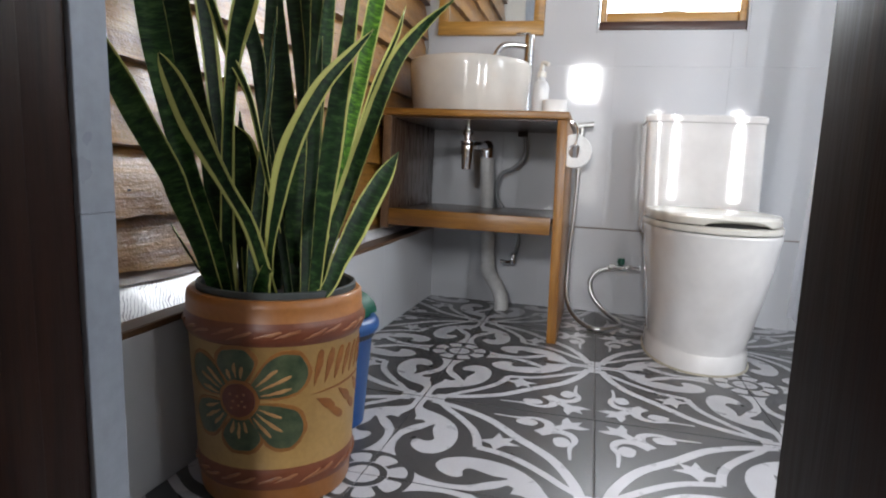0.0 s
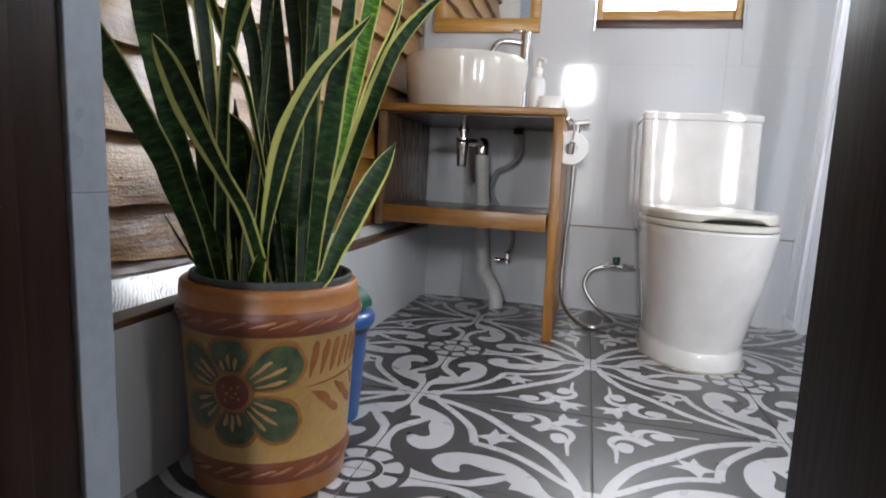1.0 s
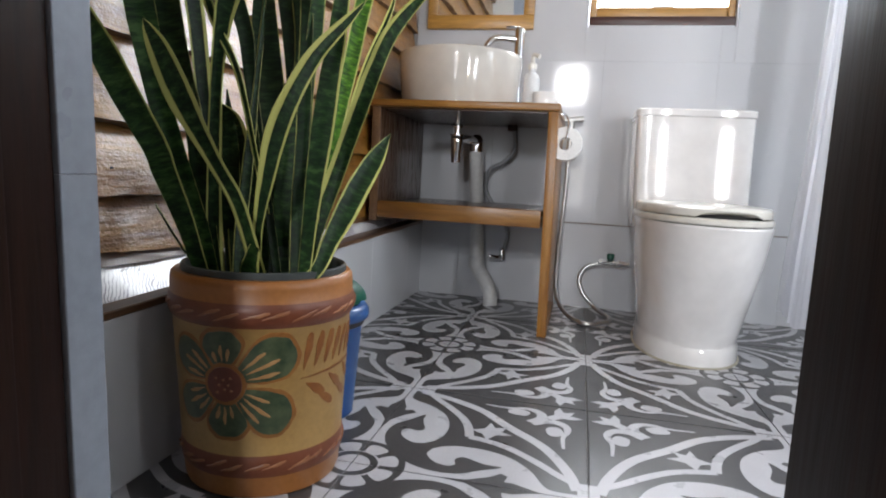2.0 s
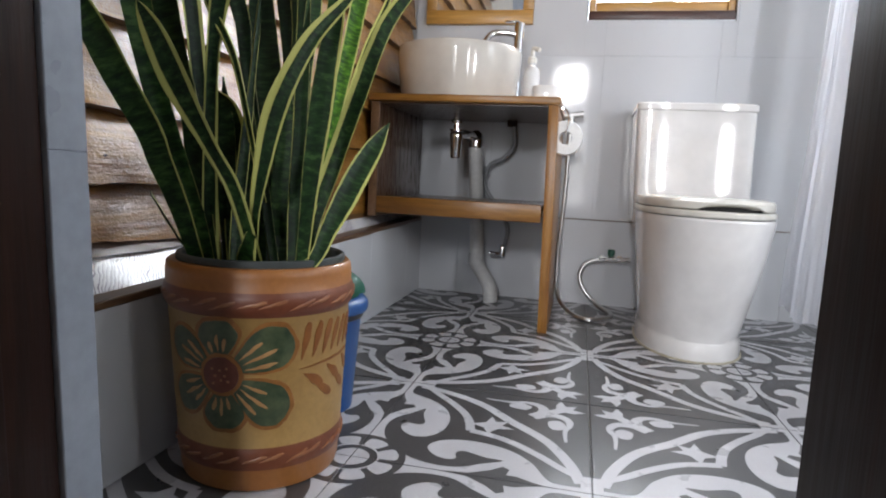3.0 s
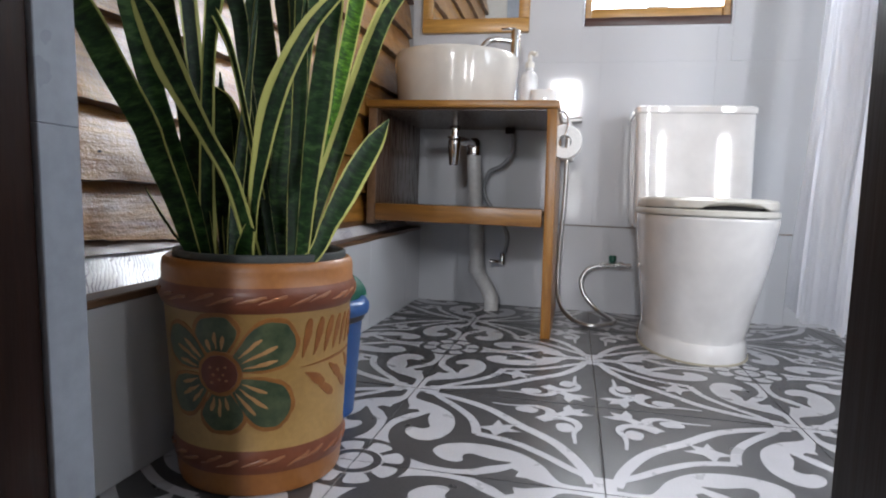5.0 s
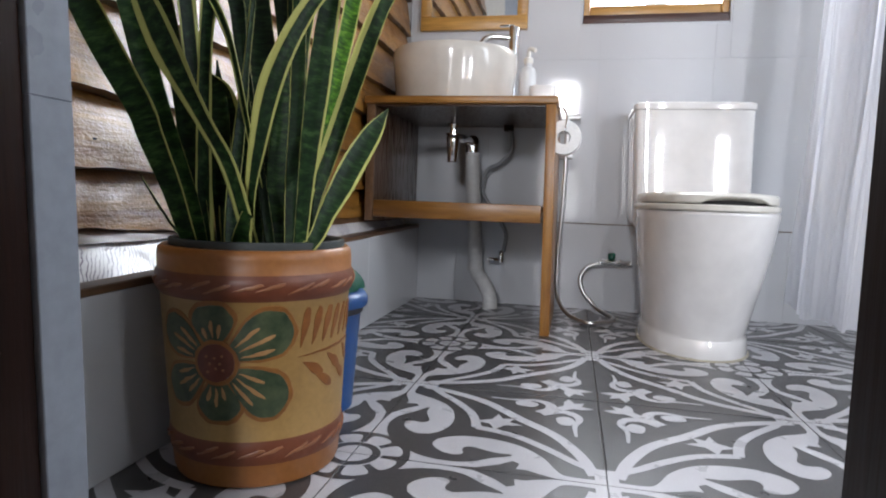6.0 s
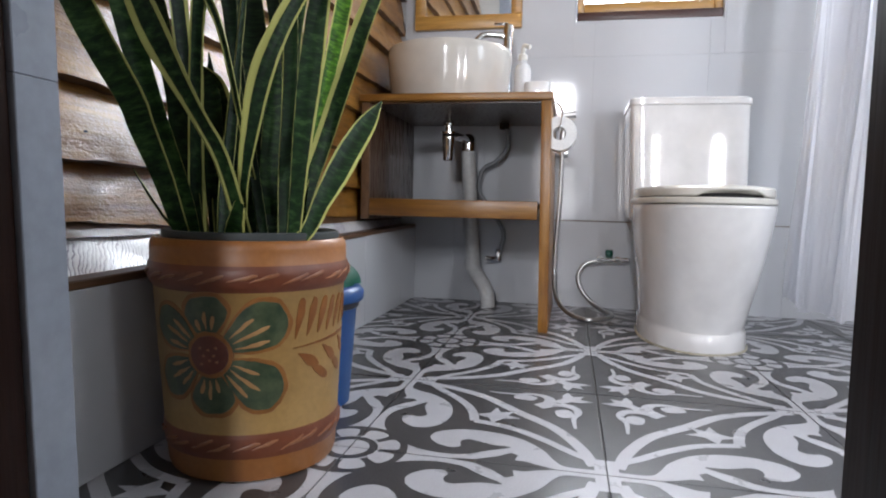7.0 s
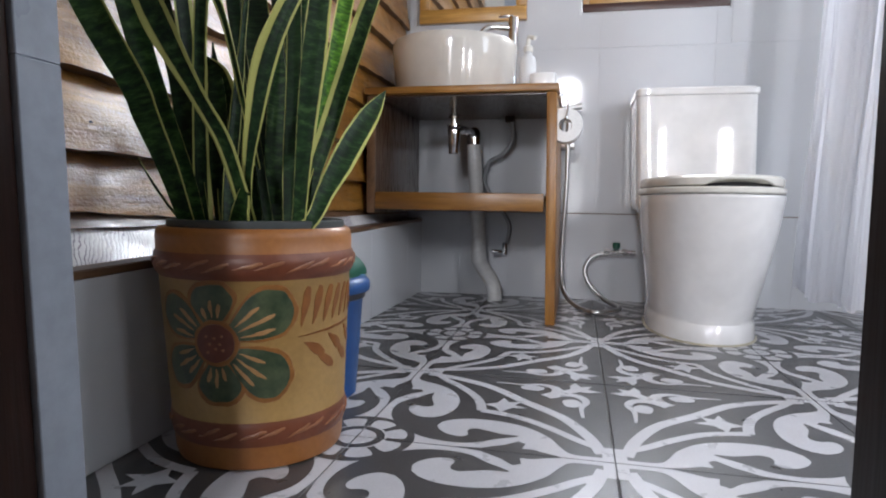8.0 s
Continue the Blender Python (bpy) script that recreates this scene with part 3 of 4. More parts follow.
# tank: rounded, a little narrower below
bm = loft([(0.345, TX + 0.006, 1.02, 0.165, 0.158, 0.146, 0.30), (0.358, TX + 0.006, 1.02, 0.180, 0.168, 0.146, 0.30), (0.375, TX + 0.006, 1.02, 0.186, 0.171, 0.146, 0.17),
           (0.50, TX + 0.004, 1.02, 0.188, 0.158, 0.146, 0.15), (0.62, TX + 0.001, 1.02, 0.190, 0.149, 0.146, 0.15), (0.744, TX - 0.001, 1.02, 0.191, 0.144, 0.146, 0.15)], 128)
for v in bm.verts:
    if v.co.y < 1.0:
        v.co.y += (v.co.x - TX) ** 2 / 8.0
part("tank", bm, M_CERAMIC, toilet)
bm = loft([(0.7445, TX - 0.001, 1.02, 0.192, 0.148, 0.147, 0.15), (0.748, TX - 0.001, 1.02, 0.195, 0.151, 0.147, 0.15), (0.765, TX - 0.001, 1.02, 0.195, 0.151, 0.147, 0.15), (0.770, TX - 0.001, 1.02, 0.190, 0.146, 0.145, 0.15)], 128)
for v in bm.verts:
    if v.co.y < 1.0:
        v.co.y += (v.co.x - TX) ** 2 / 8.0
tank_lid = part("tank_lid", bm, M_CERAMIC, toilet)
part("flush_button", lathe([(0, 0), (0.034, 0), (0.034, 0.005), (0.030, 0.009), (0, 0.010)], (TX, 1.02, 0.770), 32), M_CERAMIC, tank_lid)
part("neck", loft([(0.30, TX, 0.96, 0.150, 0.12, 0.20, 0.6), (0.375, TX, 0.96, 0.172, 0.12, 0.20, 0.6)], 40), M_CERAMIC, toilet)
for x in (TX - 0.13, TX + 0.13):
    part("hinge", lathe([(0, 0), (0.016, 0), (0.016, 0.026), (0.012, 0.032), (0, 0.033)], (x, 0.868, 0.409), 20), M_CHROME, lid, "chrome hinge")
part("mounting_cap", lathe([(0, 0), (0.014, 0), (0.012, 0.008), (0, 0.010)], (TX - 0.160, 0.86, 0.40), 16), M_CHROME, toilet)

# ---- vanity ----
VX0, VX1, VY = -0.742, -0.138, 0.600
vanity = thing("vanity_unit", (-0.45, 0.88, 0), "open honey-stained wooden washstand with one shelf", "vanity")
part("top", box(VX0 - 0.006, VX1 + 0.006, VY - 0.010, BACK - 0.003, 0.718, 0.741, 0.003), M_VANITY, vanity)
part("side_panel", lean(box(VX1 - 0.030, VX1, VY, BACK - 0.004, 0.0, 0.717, 0.002), 0.018, 0.72), M_VANITY_UP, vanity)
side = part("side_panel", box(VX0, VX0 + 0.028, VY + 0.0125, BACK - 0.004, 0.340, 0.717, 0.002), M_VANITY_IN, vanity, "inner side, darkened for its shade")
# darker ledge wood here carries the shade on the front post
part("edge_strip", box(VX0, VX0 + 0.028, VY, VY + 0.012, 0.340, 0.717, 0.002), M_LEDGE, side, "front edging, browned for its shade")
# thin sheet added under the top to carry its shade
part("underside", box(VX0 + 0.030, VX1 - 0.034, VY + 0.014, BACK - 0.005, 0.7125, 0.7175, 0), M_VANITY_IN, vanity, "added sheet, darkened for the shade below the top", False)
part("shelf", box(VX0 + 0.029, VX1 - 0.031, VY + 0.021, BACK - 0.004, 0.385, 0.403, 0.002), M_VANITY_IN, vanity, "glossy shelf board, darkened for shade")
part("apron", box(VX0 + 0.029, VX1 - 0.031, VY - 0.001, VY + 0.020, 0.352, 0.408, 0.003), M_VANITY, vanity)
part("corner_block", box(-0.350, -0.315, BACK - 0.095, BACK - 0.060, 0.690, 0.717, 0.002), M_DARK_WOOD, vanity)

# ---- basin, tap and what stands by them ----
SX, SY, SZ = -0.508, 0.860, 0.741
basin = thing("wash_basin", (SX, SY, SZ), "round white ceramic vessel basin on the washstand", "basin")
part("bowl", lathe([(0, 0.0), (0.190, 0.0), (0.200, 0.006), (0.206, 0.03), (0.214, 0.10), (0.219, 0.155), (0.219, 0.178), (0.215, 0.186), (0.208, 0.188), (0.202, 0.184), (0.199, 0.155), (0.180, 0.07), (0.12, 0.03), (0.03, 0.022), (0, 0.022)], (SX, SY, SZ), 72), M_BASIN, basin)
part("drain_ring", lathe([(0, 0.0225), (0.024, 0.0225), (0.022, 0.026), (0, 0.026)], (SX, SY, SZ), 24), M_CHROME, basin)
tap = thing("tap", (-0.318, 1.0, 0.741), "tall chrome basin tap with curved spout", "tap")
column = part("column", lathe([(0, 0), (0.026, 0), (0.026, 0.006), (0.0195, 0.010), (0.0185, 0.308), (0.017, 0.318), (0, 0.319)], (-0.318, 1.0, 0.741), 28), M_CHROME, tap)
part("spout", tube([(-0.325, 0.998, 1.018), (-0.375, 0.985, 1.022), (-0.412, 0.975, 1.016), (-0.436, 0.965, 0.985), (-0.442, 0.962, 0.945)], 0.0115, 14), M_CHROME, tap)
part("lever", box(-0.372, -0.318, 0.992, 1.008, 1.0605, 1.068, 0.003), M_CHROME, column)
soap = thing("soap_dispenser", (-0.236, 0.70, 0.741), "clear plastic soap pump bottle on the washstand", "soap bottle")
part("bottle", lathe([(0, 0), (0.024, 0), (0.026, 0.004), (0.026, 0.085), (0.022, 0.100), (0.012, 0.108), (0.012, 0.118), (0, 0.118)], (-0.236, 0.70, 0.741), 28), M_CLEAR, soap)
collar = part("collar", lathe([(0, 0.118), (0.0145, 0.118), (0.0145, 0.134), (0.010, 0.138), (0, 0.138)], (-0.236, 0.70, 0.741), 24), M_SEAT, soap, "white pump collar")
part("pump", tube([(-0.236, 0.70, 0.876), (-0.236, 0.70, 0.896), (-0.232, 0.697, 0.905), (-0.214, 0.685, 0.898)], 0.007, 12), M_SEAT, collar, "white pump head")
dish = thing("soap_dish", (-0.184, 0.68, 0.741), "small white soap dish on the washstand", "soap dish")
part("bowl", loft([(0.7412, -0.186, 0.685, 0.034, 0.030, 0.030, 0.6), (0.745, -0.186, 0.685, 0.040, 0.036, 0.036, 0.6), (0.780, -0.186, 0.685, 0.042, 0.038, 0.038, 0.6), (0.784, -0.186, 0.685, 0.040, 0.036, 0.036, 0.6),
                   (0.783, -0.186, 0.685, 0.036, 0.032, 0.032, 0.6), (0.752, -0.186, 0.685, 0.034, 0.030, 0.030, 0.6)], 40), M_CERAMIC, dish)

# ---- drain fittings under the basin ----
trap = thing("bottle_trap", (SX, 0.87, 0.55), "chrome bottle trap under the basin", "drain trap")
part("tailpiece", lathe([(0, 0.10), (0.0125, 0.10), (0.0125, 0.167), (0, 0.167)], (SX, 0.87, 0.55), 20), M_CHROME, trap)
part("nut", lathe([(0, 0.126), (0.019, 0.126), (0.020, 0.130), (0.020, 0.136), (0.019, 0.140), (0, 0.140)], (SX, 0.87, 0.55), 20), M_CHROME, trap)
part("cup", lathe([(0, 0), (0.016, 0), (0.018, 0.004), (0.023, 0.075), (0.024, 0.088), (0.020, 0.100), (0.016, 0.104), (0, 0.104)], (SX, 0.87, 0.55), 28), M_CHROME, trap)
part("collar", lathe([(0, 0.097), (0.026, 0.097), (0.026, 0.104), (0, 0.104)], (SX, 0.87, 0.55), 28), M_CHROME, trap)
part("elbow", tube([(SX, 0.87, 0.642), (SX + 0.02, 0.93, 0.642), (SX + 0.028, 1.00, 0.644), (SX + 0.036, 1.06, 0.642)], 0.016, 16), M_CHROME, trap)
part("elbow_cap", lathe([(0, -0.040), (0.0285, -0.038), (0.0295, -0.010), (0.028, 0.008), (0.021, 0.022), (0.011, 0.029), (0, 0.031)], (-0.470, 1.075, 0.640), 28), M_CHROME, trap)
pipe = thing("waste_pipe", (-0.42, 1.07, 0), "pale grey plastic waste pipe into the floor", "pipe")
part("riser", tube([(-0.470, 1.080, 0.605), (-0.456, 1.080, 0.40), (-0.440, 1.080, 0.175)], 0.0275, 20), M_PVC, pipe)
part("coupling", lathe([(0, -0.02), (0.031, -0.02), (0.032, 0.0), (0.031, 0.02), (0, 0.02)], (-0.442, 1.080, 0.160), 24), M_PVC, pipe)
part("offset_bend", tube([(-0.442, 1.080, 0.165), (-0.432, 1.072, 0.135), (-0.392, 1.045, 0.085), (-0.372, 1.030, 0.045), (-0.368, 1.027, 0.0)], 0.0285, 20), M_PVC, pipe)
hose = thing("supply_hose", (-0.32, 1.10, 0.2), "grey braided basin supply hose", "hose")
part("hose", tube([(-0.330, 1.09, 0.715), (-0.318, 1.09, 0.66), (-0.324, 1.10, 0.61), (-0.365, 1.11, 0.565), (-0.415, 1.12, 0.535), (-0.43, 1.13, 0.45), (-0.375, 1.13, 0.37), (-0.330, 1.13, 0.29), (-0.337, 1.125, 0.215)], 0.0085, 10), M_GREYHOSE, hose)
valve = thing("angle_valve", (-0.345, 1.13, 0.19), "small chrome angle valve on the wall", "valve")
part("body", lathe([(0, -0.012), (0.011, -0.012), (0.011, 0.030), (0.008, 0.036), (0, 0.036)], (-0.345, 1.125, 0.185), 18), M_CHROME, valve)
part("wall_pipe", tube([(-0.345, 1.120, 0.188), (-0.345, 1.168, 0.188)], 0.009, 12, 2), M_CHROME, valve)
part("handle", tube([(-0.352, 1.110, 0.185), (-0.366, 1.090, 0.186), (-0.392, 1.085, 0.188)], 0.008, 12, 4), M_CHROME, valve)

# ---- mirror ----
MX0, MX1, MZ0, MZ1 = -0.715, -0.284, 1.093, 1.760
mirror = thing("wall_mirror", ((MX0 + MX1) / 2, BACK, MZ0), "mirror in a plain honey pine frame on the wall", "mirror")
part("glass", box(MX0 + 0.035, MX1 - 0.035, BACK - 0.014, BACK - 0.010, MZ0 + 0.045, MZ1 - 0.045, 0), M_MIRROR, mirror, smooth=False)
part("back", box(MX0 + 0.02, MX1 - 0.02, BACK - 0.0095, BACK - 0.001, MZ0 + 0.02, MZ1 - 0.02, 0), M_DARK_WOOD, mirror, smooth=False)
for b in ((MX0, MX1, MZ0, MZ0 + 0.054), (MX0, MX1, MZ1 - 0.054, MZ1)):
    part("rail", box(b[0], b[1], BACK - 0.026, BACK - 0.0005, b[2], b[3], 0.003), M_FRAME, mirror)
for b in ((MX0, MX0 + 0.042), (MX1 - 0.042, MX1)):
    part("stile", box(b[0], b[1], BACK - 0.025, BACK - 0.0006, MZ0 + 0.0545, MZ1 - 0.0545, 0.003), M_FRAME, mirror)

# ---- hand spray, its hose and stop valve ----
spray = thing("hand_spray", (-0.10, 1.12, 0.60), "steel hand shower hanging in a wall holder", "hand shower")
part("head", tube([(-0.150, 1.085, 0.735), (-0.062, 1.085, 0.745)], 0.012, 16, 2), M_STEEL, spray)
part("handle", tube([(-0.105, 1.085, 0.735), (-0.108, 1.09, 0.66), (-0.112, 1.095, 0.595)], 0.0105, 16), M_STEEL, spray)
part("holder", box(-0.150, -0.085, 1.10, BACK - 0.001, 0.592, 0.612, 0.004), M_STEEL, spray)
part("hose", tube([(-0.110, 1.095, 0.600), (-0.111, 1.10, 0.44), (-0.121, 1.10, 0.191), (-0.113, 1.06, 0.062), (-0.072, 0.95, 0.016), (-0.007, 0.83, 0.009), (0.060, 0.87, 0.009), (0.090, 0.95, 0.010),
                   (0.040, 1.06, 0.022), (-0.016, 1.09, 0.077), (-0.030, 1.10, 0.131), (-0.005, 1.105, 0.176), (0.045, 1.11, 0.193)], 0.0078, 12, 24, None, 0.10), M_STEEL, spray, "ribbed steel hose")
stop = thing("stop_valve", (0.09, 1.11, 0.196), "chrome stop valve with green knob", "valve")
valve_body = part("body", tube([(0.036, 1.11, 0.196), (0.15, 1.11, 0.197)], 0.0095, 14, 2), M_CHROME, stop)
for x in (0.040, 0.105):
    part("nut", tube([(x, 1.11, 0.1965), (x + 0.018, 1.11, 0.1965)], 0.0135, 6, 1), M_CHROME, stop)
part("knob", lathe([(0, 0.008), (0.008, 0.010), (0.014, 0.016), (0.015, 0.034), (0.012, 0.038), (0, 0.039)], (0.083, 1.11, 0.196), 10), M_GREEN, valve_body, "green plastic knob")
part("wall_pipe", tube([(0.148, 1.11, 0.197), (0.150, 1.168, 0.197)], 0.009, 12, 3), M_CHROME, stop)

# ---- toilet roll on its hanger at the washstand's side ----
roll = thing("toilet_roll", (-0.100, 0.70, 0.62), "white toilet paper roll on a wire hanger", "toilet roll")
bm = bmesh.new()
RY, RZ, RX = 0.700, 0.624, -0.112
loop = [(0.021, -0.036), (0.052, -0.036), (0.054, -0.033), (0.054, 0.033), (0.052, 0.036), (0.021, 0.036)]
rings = []
for k in range(44):
    a = 2 * math.pi * k / 44
    rings.append([bm.verts.new((RX + r * math.cos(a), RY + h, RZ + r * math.sin(a))) for r, h in loop])
for k in range(44):
    a, b = rings[k], rings[(k + 1) % 44]
    for i in range(6):
        bm.faces.new((a[i], a[(i + 1) % 6], b[(i + 1) % 6], b[i]))
part("paper", bm, M_PAPER, roll)
part("hanger", tube([(-0.137, 0.66, 0.716), (-0.118, 0.66, 0.714), (-0.105, 0.66, 0.690), (-0.108, 0.66, 0.652), (-0.112, 0.665, 0.640), (-0.112, 0.74, 0.640)], 0.003, 8), M_CHROME, roll)
part("rosette", lathe([(0, 0), (0.013, 0), (0.013, 0.006), (0, 0.008)], (-0.130, 0.66, 0.712), 16), M_CHROME, roll)

# ---- bin ----
BX, BY = -0.560, -0.205
litter = thing("waste_bin", (BX, BY, 0), "blue plastic bin with a green swing lid", "bin")
part("body", lathe([(0, 0), (0.076, 0), (0.080, 0.004), (0.093, 0.195), (0.096, 0.200)], (BX, BY, 0), 48), M_BLUE, litter)
part("liner_edge", lathe([(0.0945, 0.190), (0.0975, 0.192), (0.0985, 0.200), (0.0955, 0.206)], (BX, BY, 0), 48), M_BLACKBAG, litter, "dark bag edge under the rim")
bin_rim = part("rim", lathe([(0.094, 0.204), (0.104, 0.204), (0.107, 0.210), (0.106, 0.222), (0.098, 0.231), (0.088, 0.233), (0.086, 0.228), (0.094, 0.216)], (BX, BY, 0), 48), M_BLUE, litter)
bm = bmesh.new()
lidv = []
for i in range(17):
    a = math.pi * i / 16
    lidv.append([bm.verts.new((BX + 0.080 * math.cos(a), BY + w, 0.230 + 0.050 * math.sin(a))) for w in (-0.075, -0.070, 0.070, 0.075)])
for a, b in zip(lidv, lidv[1:]):
    for i in range(3):
        bm.faces.new((a[i], a[i + 1], b[i + 1], b[i]))
for k in (0, 3):
    bm.faces.new([c[k] for c in lidv])
part("swing_lid", bm, M_GREEN, bin_rim, "green swing lid")

# ---- shower curtain ----
bm = bmesh.new()
grid = []
for i in range(161):
    f = i / 160
    y = 0.735 - 0.36 * f
    row = []
    for j in range(41):
        z = 0.112 + 0.02 * max(0.0, 1 - f * 4) * (1 - j / 40) + 1.84 * j / 40
        k = 0.45 + 0.55 * j / 40
        x = 0.572 + 0.028 * math.sin(f * 14.0 + 0.3) * k + 0.006 * math.sin(f * 41 + 1.2 + 0.6 * z) * k + 0.010 * noise.noise((f * 30, z * 2.0, 2)) + 0.09 * f + 0.042 * z
        row.append(bm.verts.new((x, y + 0.012 * math.sin(f * 23 + z), z + 0.006 * math.sin(f * 31) * (1 - j / 40))))
    grid.append(row)
for a, b in zip(grid, grid[1:]):
    for j in range(40):
        bm.faces.new((a[j], a[j + 1], b[j + 1], b[j]))
curtain = thing("shower_curtain", (0.62, 0.1, 0.1), "translucent white shower curtain hanging in folds", "curtain")
part("cloth", bm, M_CLOTH, curtain)
rod = part("curtain_rod", tube([(0.62, BACK - 0.002, 1.965), (0.62, SOUTH + 0.002, 1.965)], 0.0125, 14, 2), M_STEEL, None, "straight steel rod above the shower curtain")
tagged(rod, category="curtain rod")

# ---- painted flower pot ----
PX, PY = -0.545, -0.445
POT = [(0.114, 0.0), (0.121, 0.003), (0.124, 0.012), (0.126, 0.036), (0.1285, 0.040), (0.1305, 0.054), (0.1300, 0.068), (0.1285, 0.071), (0.132, 0.13), (0.136, 0.20), (0.140, 0.268),
       (0.1435, 0.272), (0.147, 0.280), (0.1475, 0.290), (0.146, 0.301), (0.1435, 0.304), (0.1435, 0.324), (0.142, 0.333), (0.138, 0.337), (0.129, 0.337), (0.127, 0.330), (0.124, 0.26)]


POT_LEAN = 0.020


def pot_radius(z):
    for (r0, z0), (r1, z1) in zip(POT, POT[1:]):
        if z0 <= z <= z1:
            return r0 + (r1 - r0) * (z - z0) / (z1 - z0)
    return 0.14


def on_pot(angle, z, lift):
    r = pot_radius(z) + lift
    a = radians(angle)
    return (PX + POT_LEAN * (0.2 - z) + r * math.cos(a), PY + r * math.sin(a), z)


pot = thing("plant_pot", (PX, PY, 0), "hand-painted ochre clay pot with green flower", "plant pot")
bm = lean(lathe(POT, (PX, PY, 0), 96), POT_LEAN, 0.2)
for f in bm.faces:
    z = f.calc_center_median().z
    f.material_index = 0 if 0.070 < z < 0.270 else (2 if 0.037 < z <= 0.070 or 0.270 <= z < 0.303 else 1)
bm.faces.new([v for v in bm.verts if v.co.z < 0.0005])
part("body", bm, [M_POT, M_POT_ORANGE, M_POT_RED], pot)
part("liner", lathe([(0.118, 0.26), (0.128, 0.330), (0.1300, 0.339), (0.1295, 0.3465), (0.126, 0.348), (0.122, 0.345), (0.117, 0.30)], (PX, PY, 0), 72), M_LINER, pot, "dark grey inner pot")
part("soil", lathe([(0, 0.316), (0.06, 0.315), (0.1185, 0.311), (0.1165, 0.29), (0, 0.29)], (PX, PY, 0), 40), M_SOIL, pot)


def patch(name, outline, a0, z0, lift, mat, dome=0.0, parent=None):
    """A painted relief on the pot: outline in metres of arc and height round (a0 degrees, z0)."""
    bm = bmesh.new()
    cx = sum(p[0] for p in outline) / len(outline)
    cz = sum(p[1] for p in outline) / len(outline)
    rings = []
    for k in (1.0, 0.97, 0.66, 0.33):
        ring = []
        for s, h in outline:
            s, h = cx + (s - cx) * k, cz + (h - cz) * k
            s += 0.0016 * noise.noise((s * 90 + a0, h * 90 + z0 * 40, lift * 900))
            h += 0.0016 * noise.noise((s * 90 + a0 + 9, h * 90 + z0 * 40, lift * 900))
            up = -0.001 if k == 1.0 else lift + dome * (1 - k * k)
            ring.append(bm.verts.new(on_pot(a0 + math.degrees(s / 0.139), z0 + h, up)))
        rings.append(ring)
    n = len(outline)
    for a, b in zip(rings, rings[1:]):
        for i in range(n):
            bm.faces.new((a[i], a[(i + 1) % n], b[(i + 1) % n], b[i]))
    bm.faces.new(rings[-1])
    return part(name, bm, mat, parent or pot)


def petal_outline(angle, r0, r1, width, base=0.62):
    pts = [(r0, 0), (r0 + 0.30 * (r1 - r0), width * base), (r0 + 0.66 * (r1 - r0), width), (r1 - 0.06 * (r1 - r0), width * 0.62), (r1, 0),
           (r1 - 0.06 * (r1 - r0), -width * 0.62), (r0 + 0.66 * (r1 - r0), -width), (r0 + 0.30 * (r1 - r0), -width * base)]
    c, s = math.cos(radians(angle)), math.sin(radians(angle))
    return [(p[0] * c - p[1] * s, p[0] * s + p[1] * c) for p in smooth_path(pts, 4, True)]


FA, FZ = -85.0, 0.184
for ang, r1, w in ((95, 0.084, 0.035), (29, 0.121, 0.037), (-34, 0.118, 0.038), (-89, 0.087, 0.036), (-150, 0.106, 0.032), (152, 0.108, 0.032)):
    patch("petal_outline", petal_outline(ang, 0.016, r1 + 0.002, w + 0.002, 0.68), FA, FZ, 0.0010, M_PETAL_EDGE)
    petal = patch("petal", petal_outline(ang, 0.019, r1 - 0.004, w - 0.004, 0.68), FA, FZ, 0.0018, M_PETAL, 0.001)
    for d, q in ((-17, 0.64), (-4, 0.70), (10, 0.60)):
        patch("vein", petal_outline(ang + d + ang % 7, 0.034, r1 * (q + 0.01 * (ang % 5)), 0.0027), FA, FZ, 0.0034, M_PETAL_VEIN, 0.0, petal)
patch("flower_rim", [(0.033 * math.cos(a * 0.25), 0.033 * math.sin(a * 0.25)) for a in range(25)], FA, FZ, 0.0030, M_PETAL_EDGE)
heart = patch("flower_heart", [(0.027 * math.cos(a * 0.25), 0.027 * math.sin(a * 0.25)) for a in range(25)], FA, FZ, 0.0042, M_HEART, 0.0015)
for i in range(8):
    patch("seed_dot", petal_outline(0, -0.0022, 0.0022, 0.0020), FA + math.degrees(0.015 * math.cos(i * 0.8) * (0.5 + 0.5 * (i % 2)) / 0.139), FZ + 0.015 * math.sin(i * 0.8) * (0.5 + 0.5 * (i % 2)), 0.0062, M_POT_ROPE, 0.0, heart)
for i in range(9):
    patch("frond", petal_outline(78 - 2.5 * i, 0.004 + 0.0005 * i, 0.064 - 0.0012 * i, 0.0062), FA + 48 + 7.8 * i, FZ + 0.012 + 0.0012 * i, 0.0010, M_FERN)
for i in range(5):
    patch("frond", petal_outline(-32 - 3 * i, 0.004, 0.048, 0.0075), FA + 49 + 9.5 * i, FZ - 0.002 + 0.003 * i - (0.022 if i % 2 else 0), 0.0010, M_FERN)
patch("frond_stem", petal_outline(4, 0.0, 0.130, 0.0022), FA + 46, FZ + 0.004, 0.0012, M_FERN)
for z0 in (0.287, 0.054):
    for i in range(26):
        patch("rope_twist", petal_outline(17 + 4 * math.sin(i * 1.7), -0.019, 0.021, 0.0026), i * 360 / 26 + 3 * (i % 2), z0 + 0.002 * math.sin(i * 2.4), 0.0016, M_POT_ROPE, 0.0008)

# ---- snake plant ----
plant = thing("snake_plant", (PX, PY, 0.312), "tall snake plant with yellow-edged banded leaves", "plant")


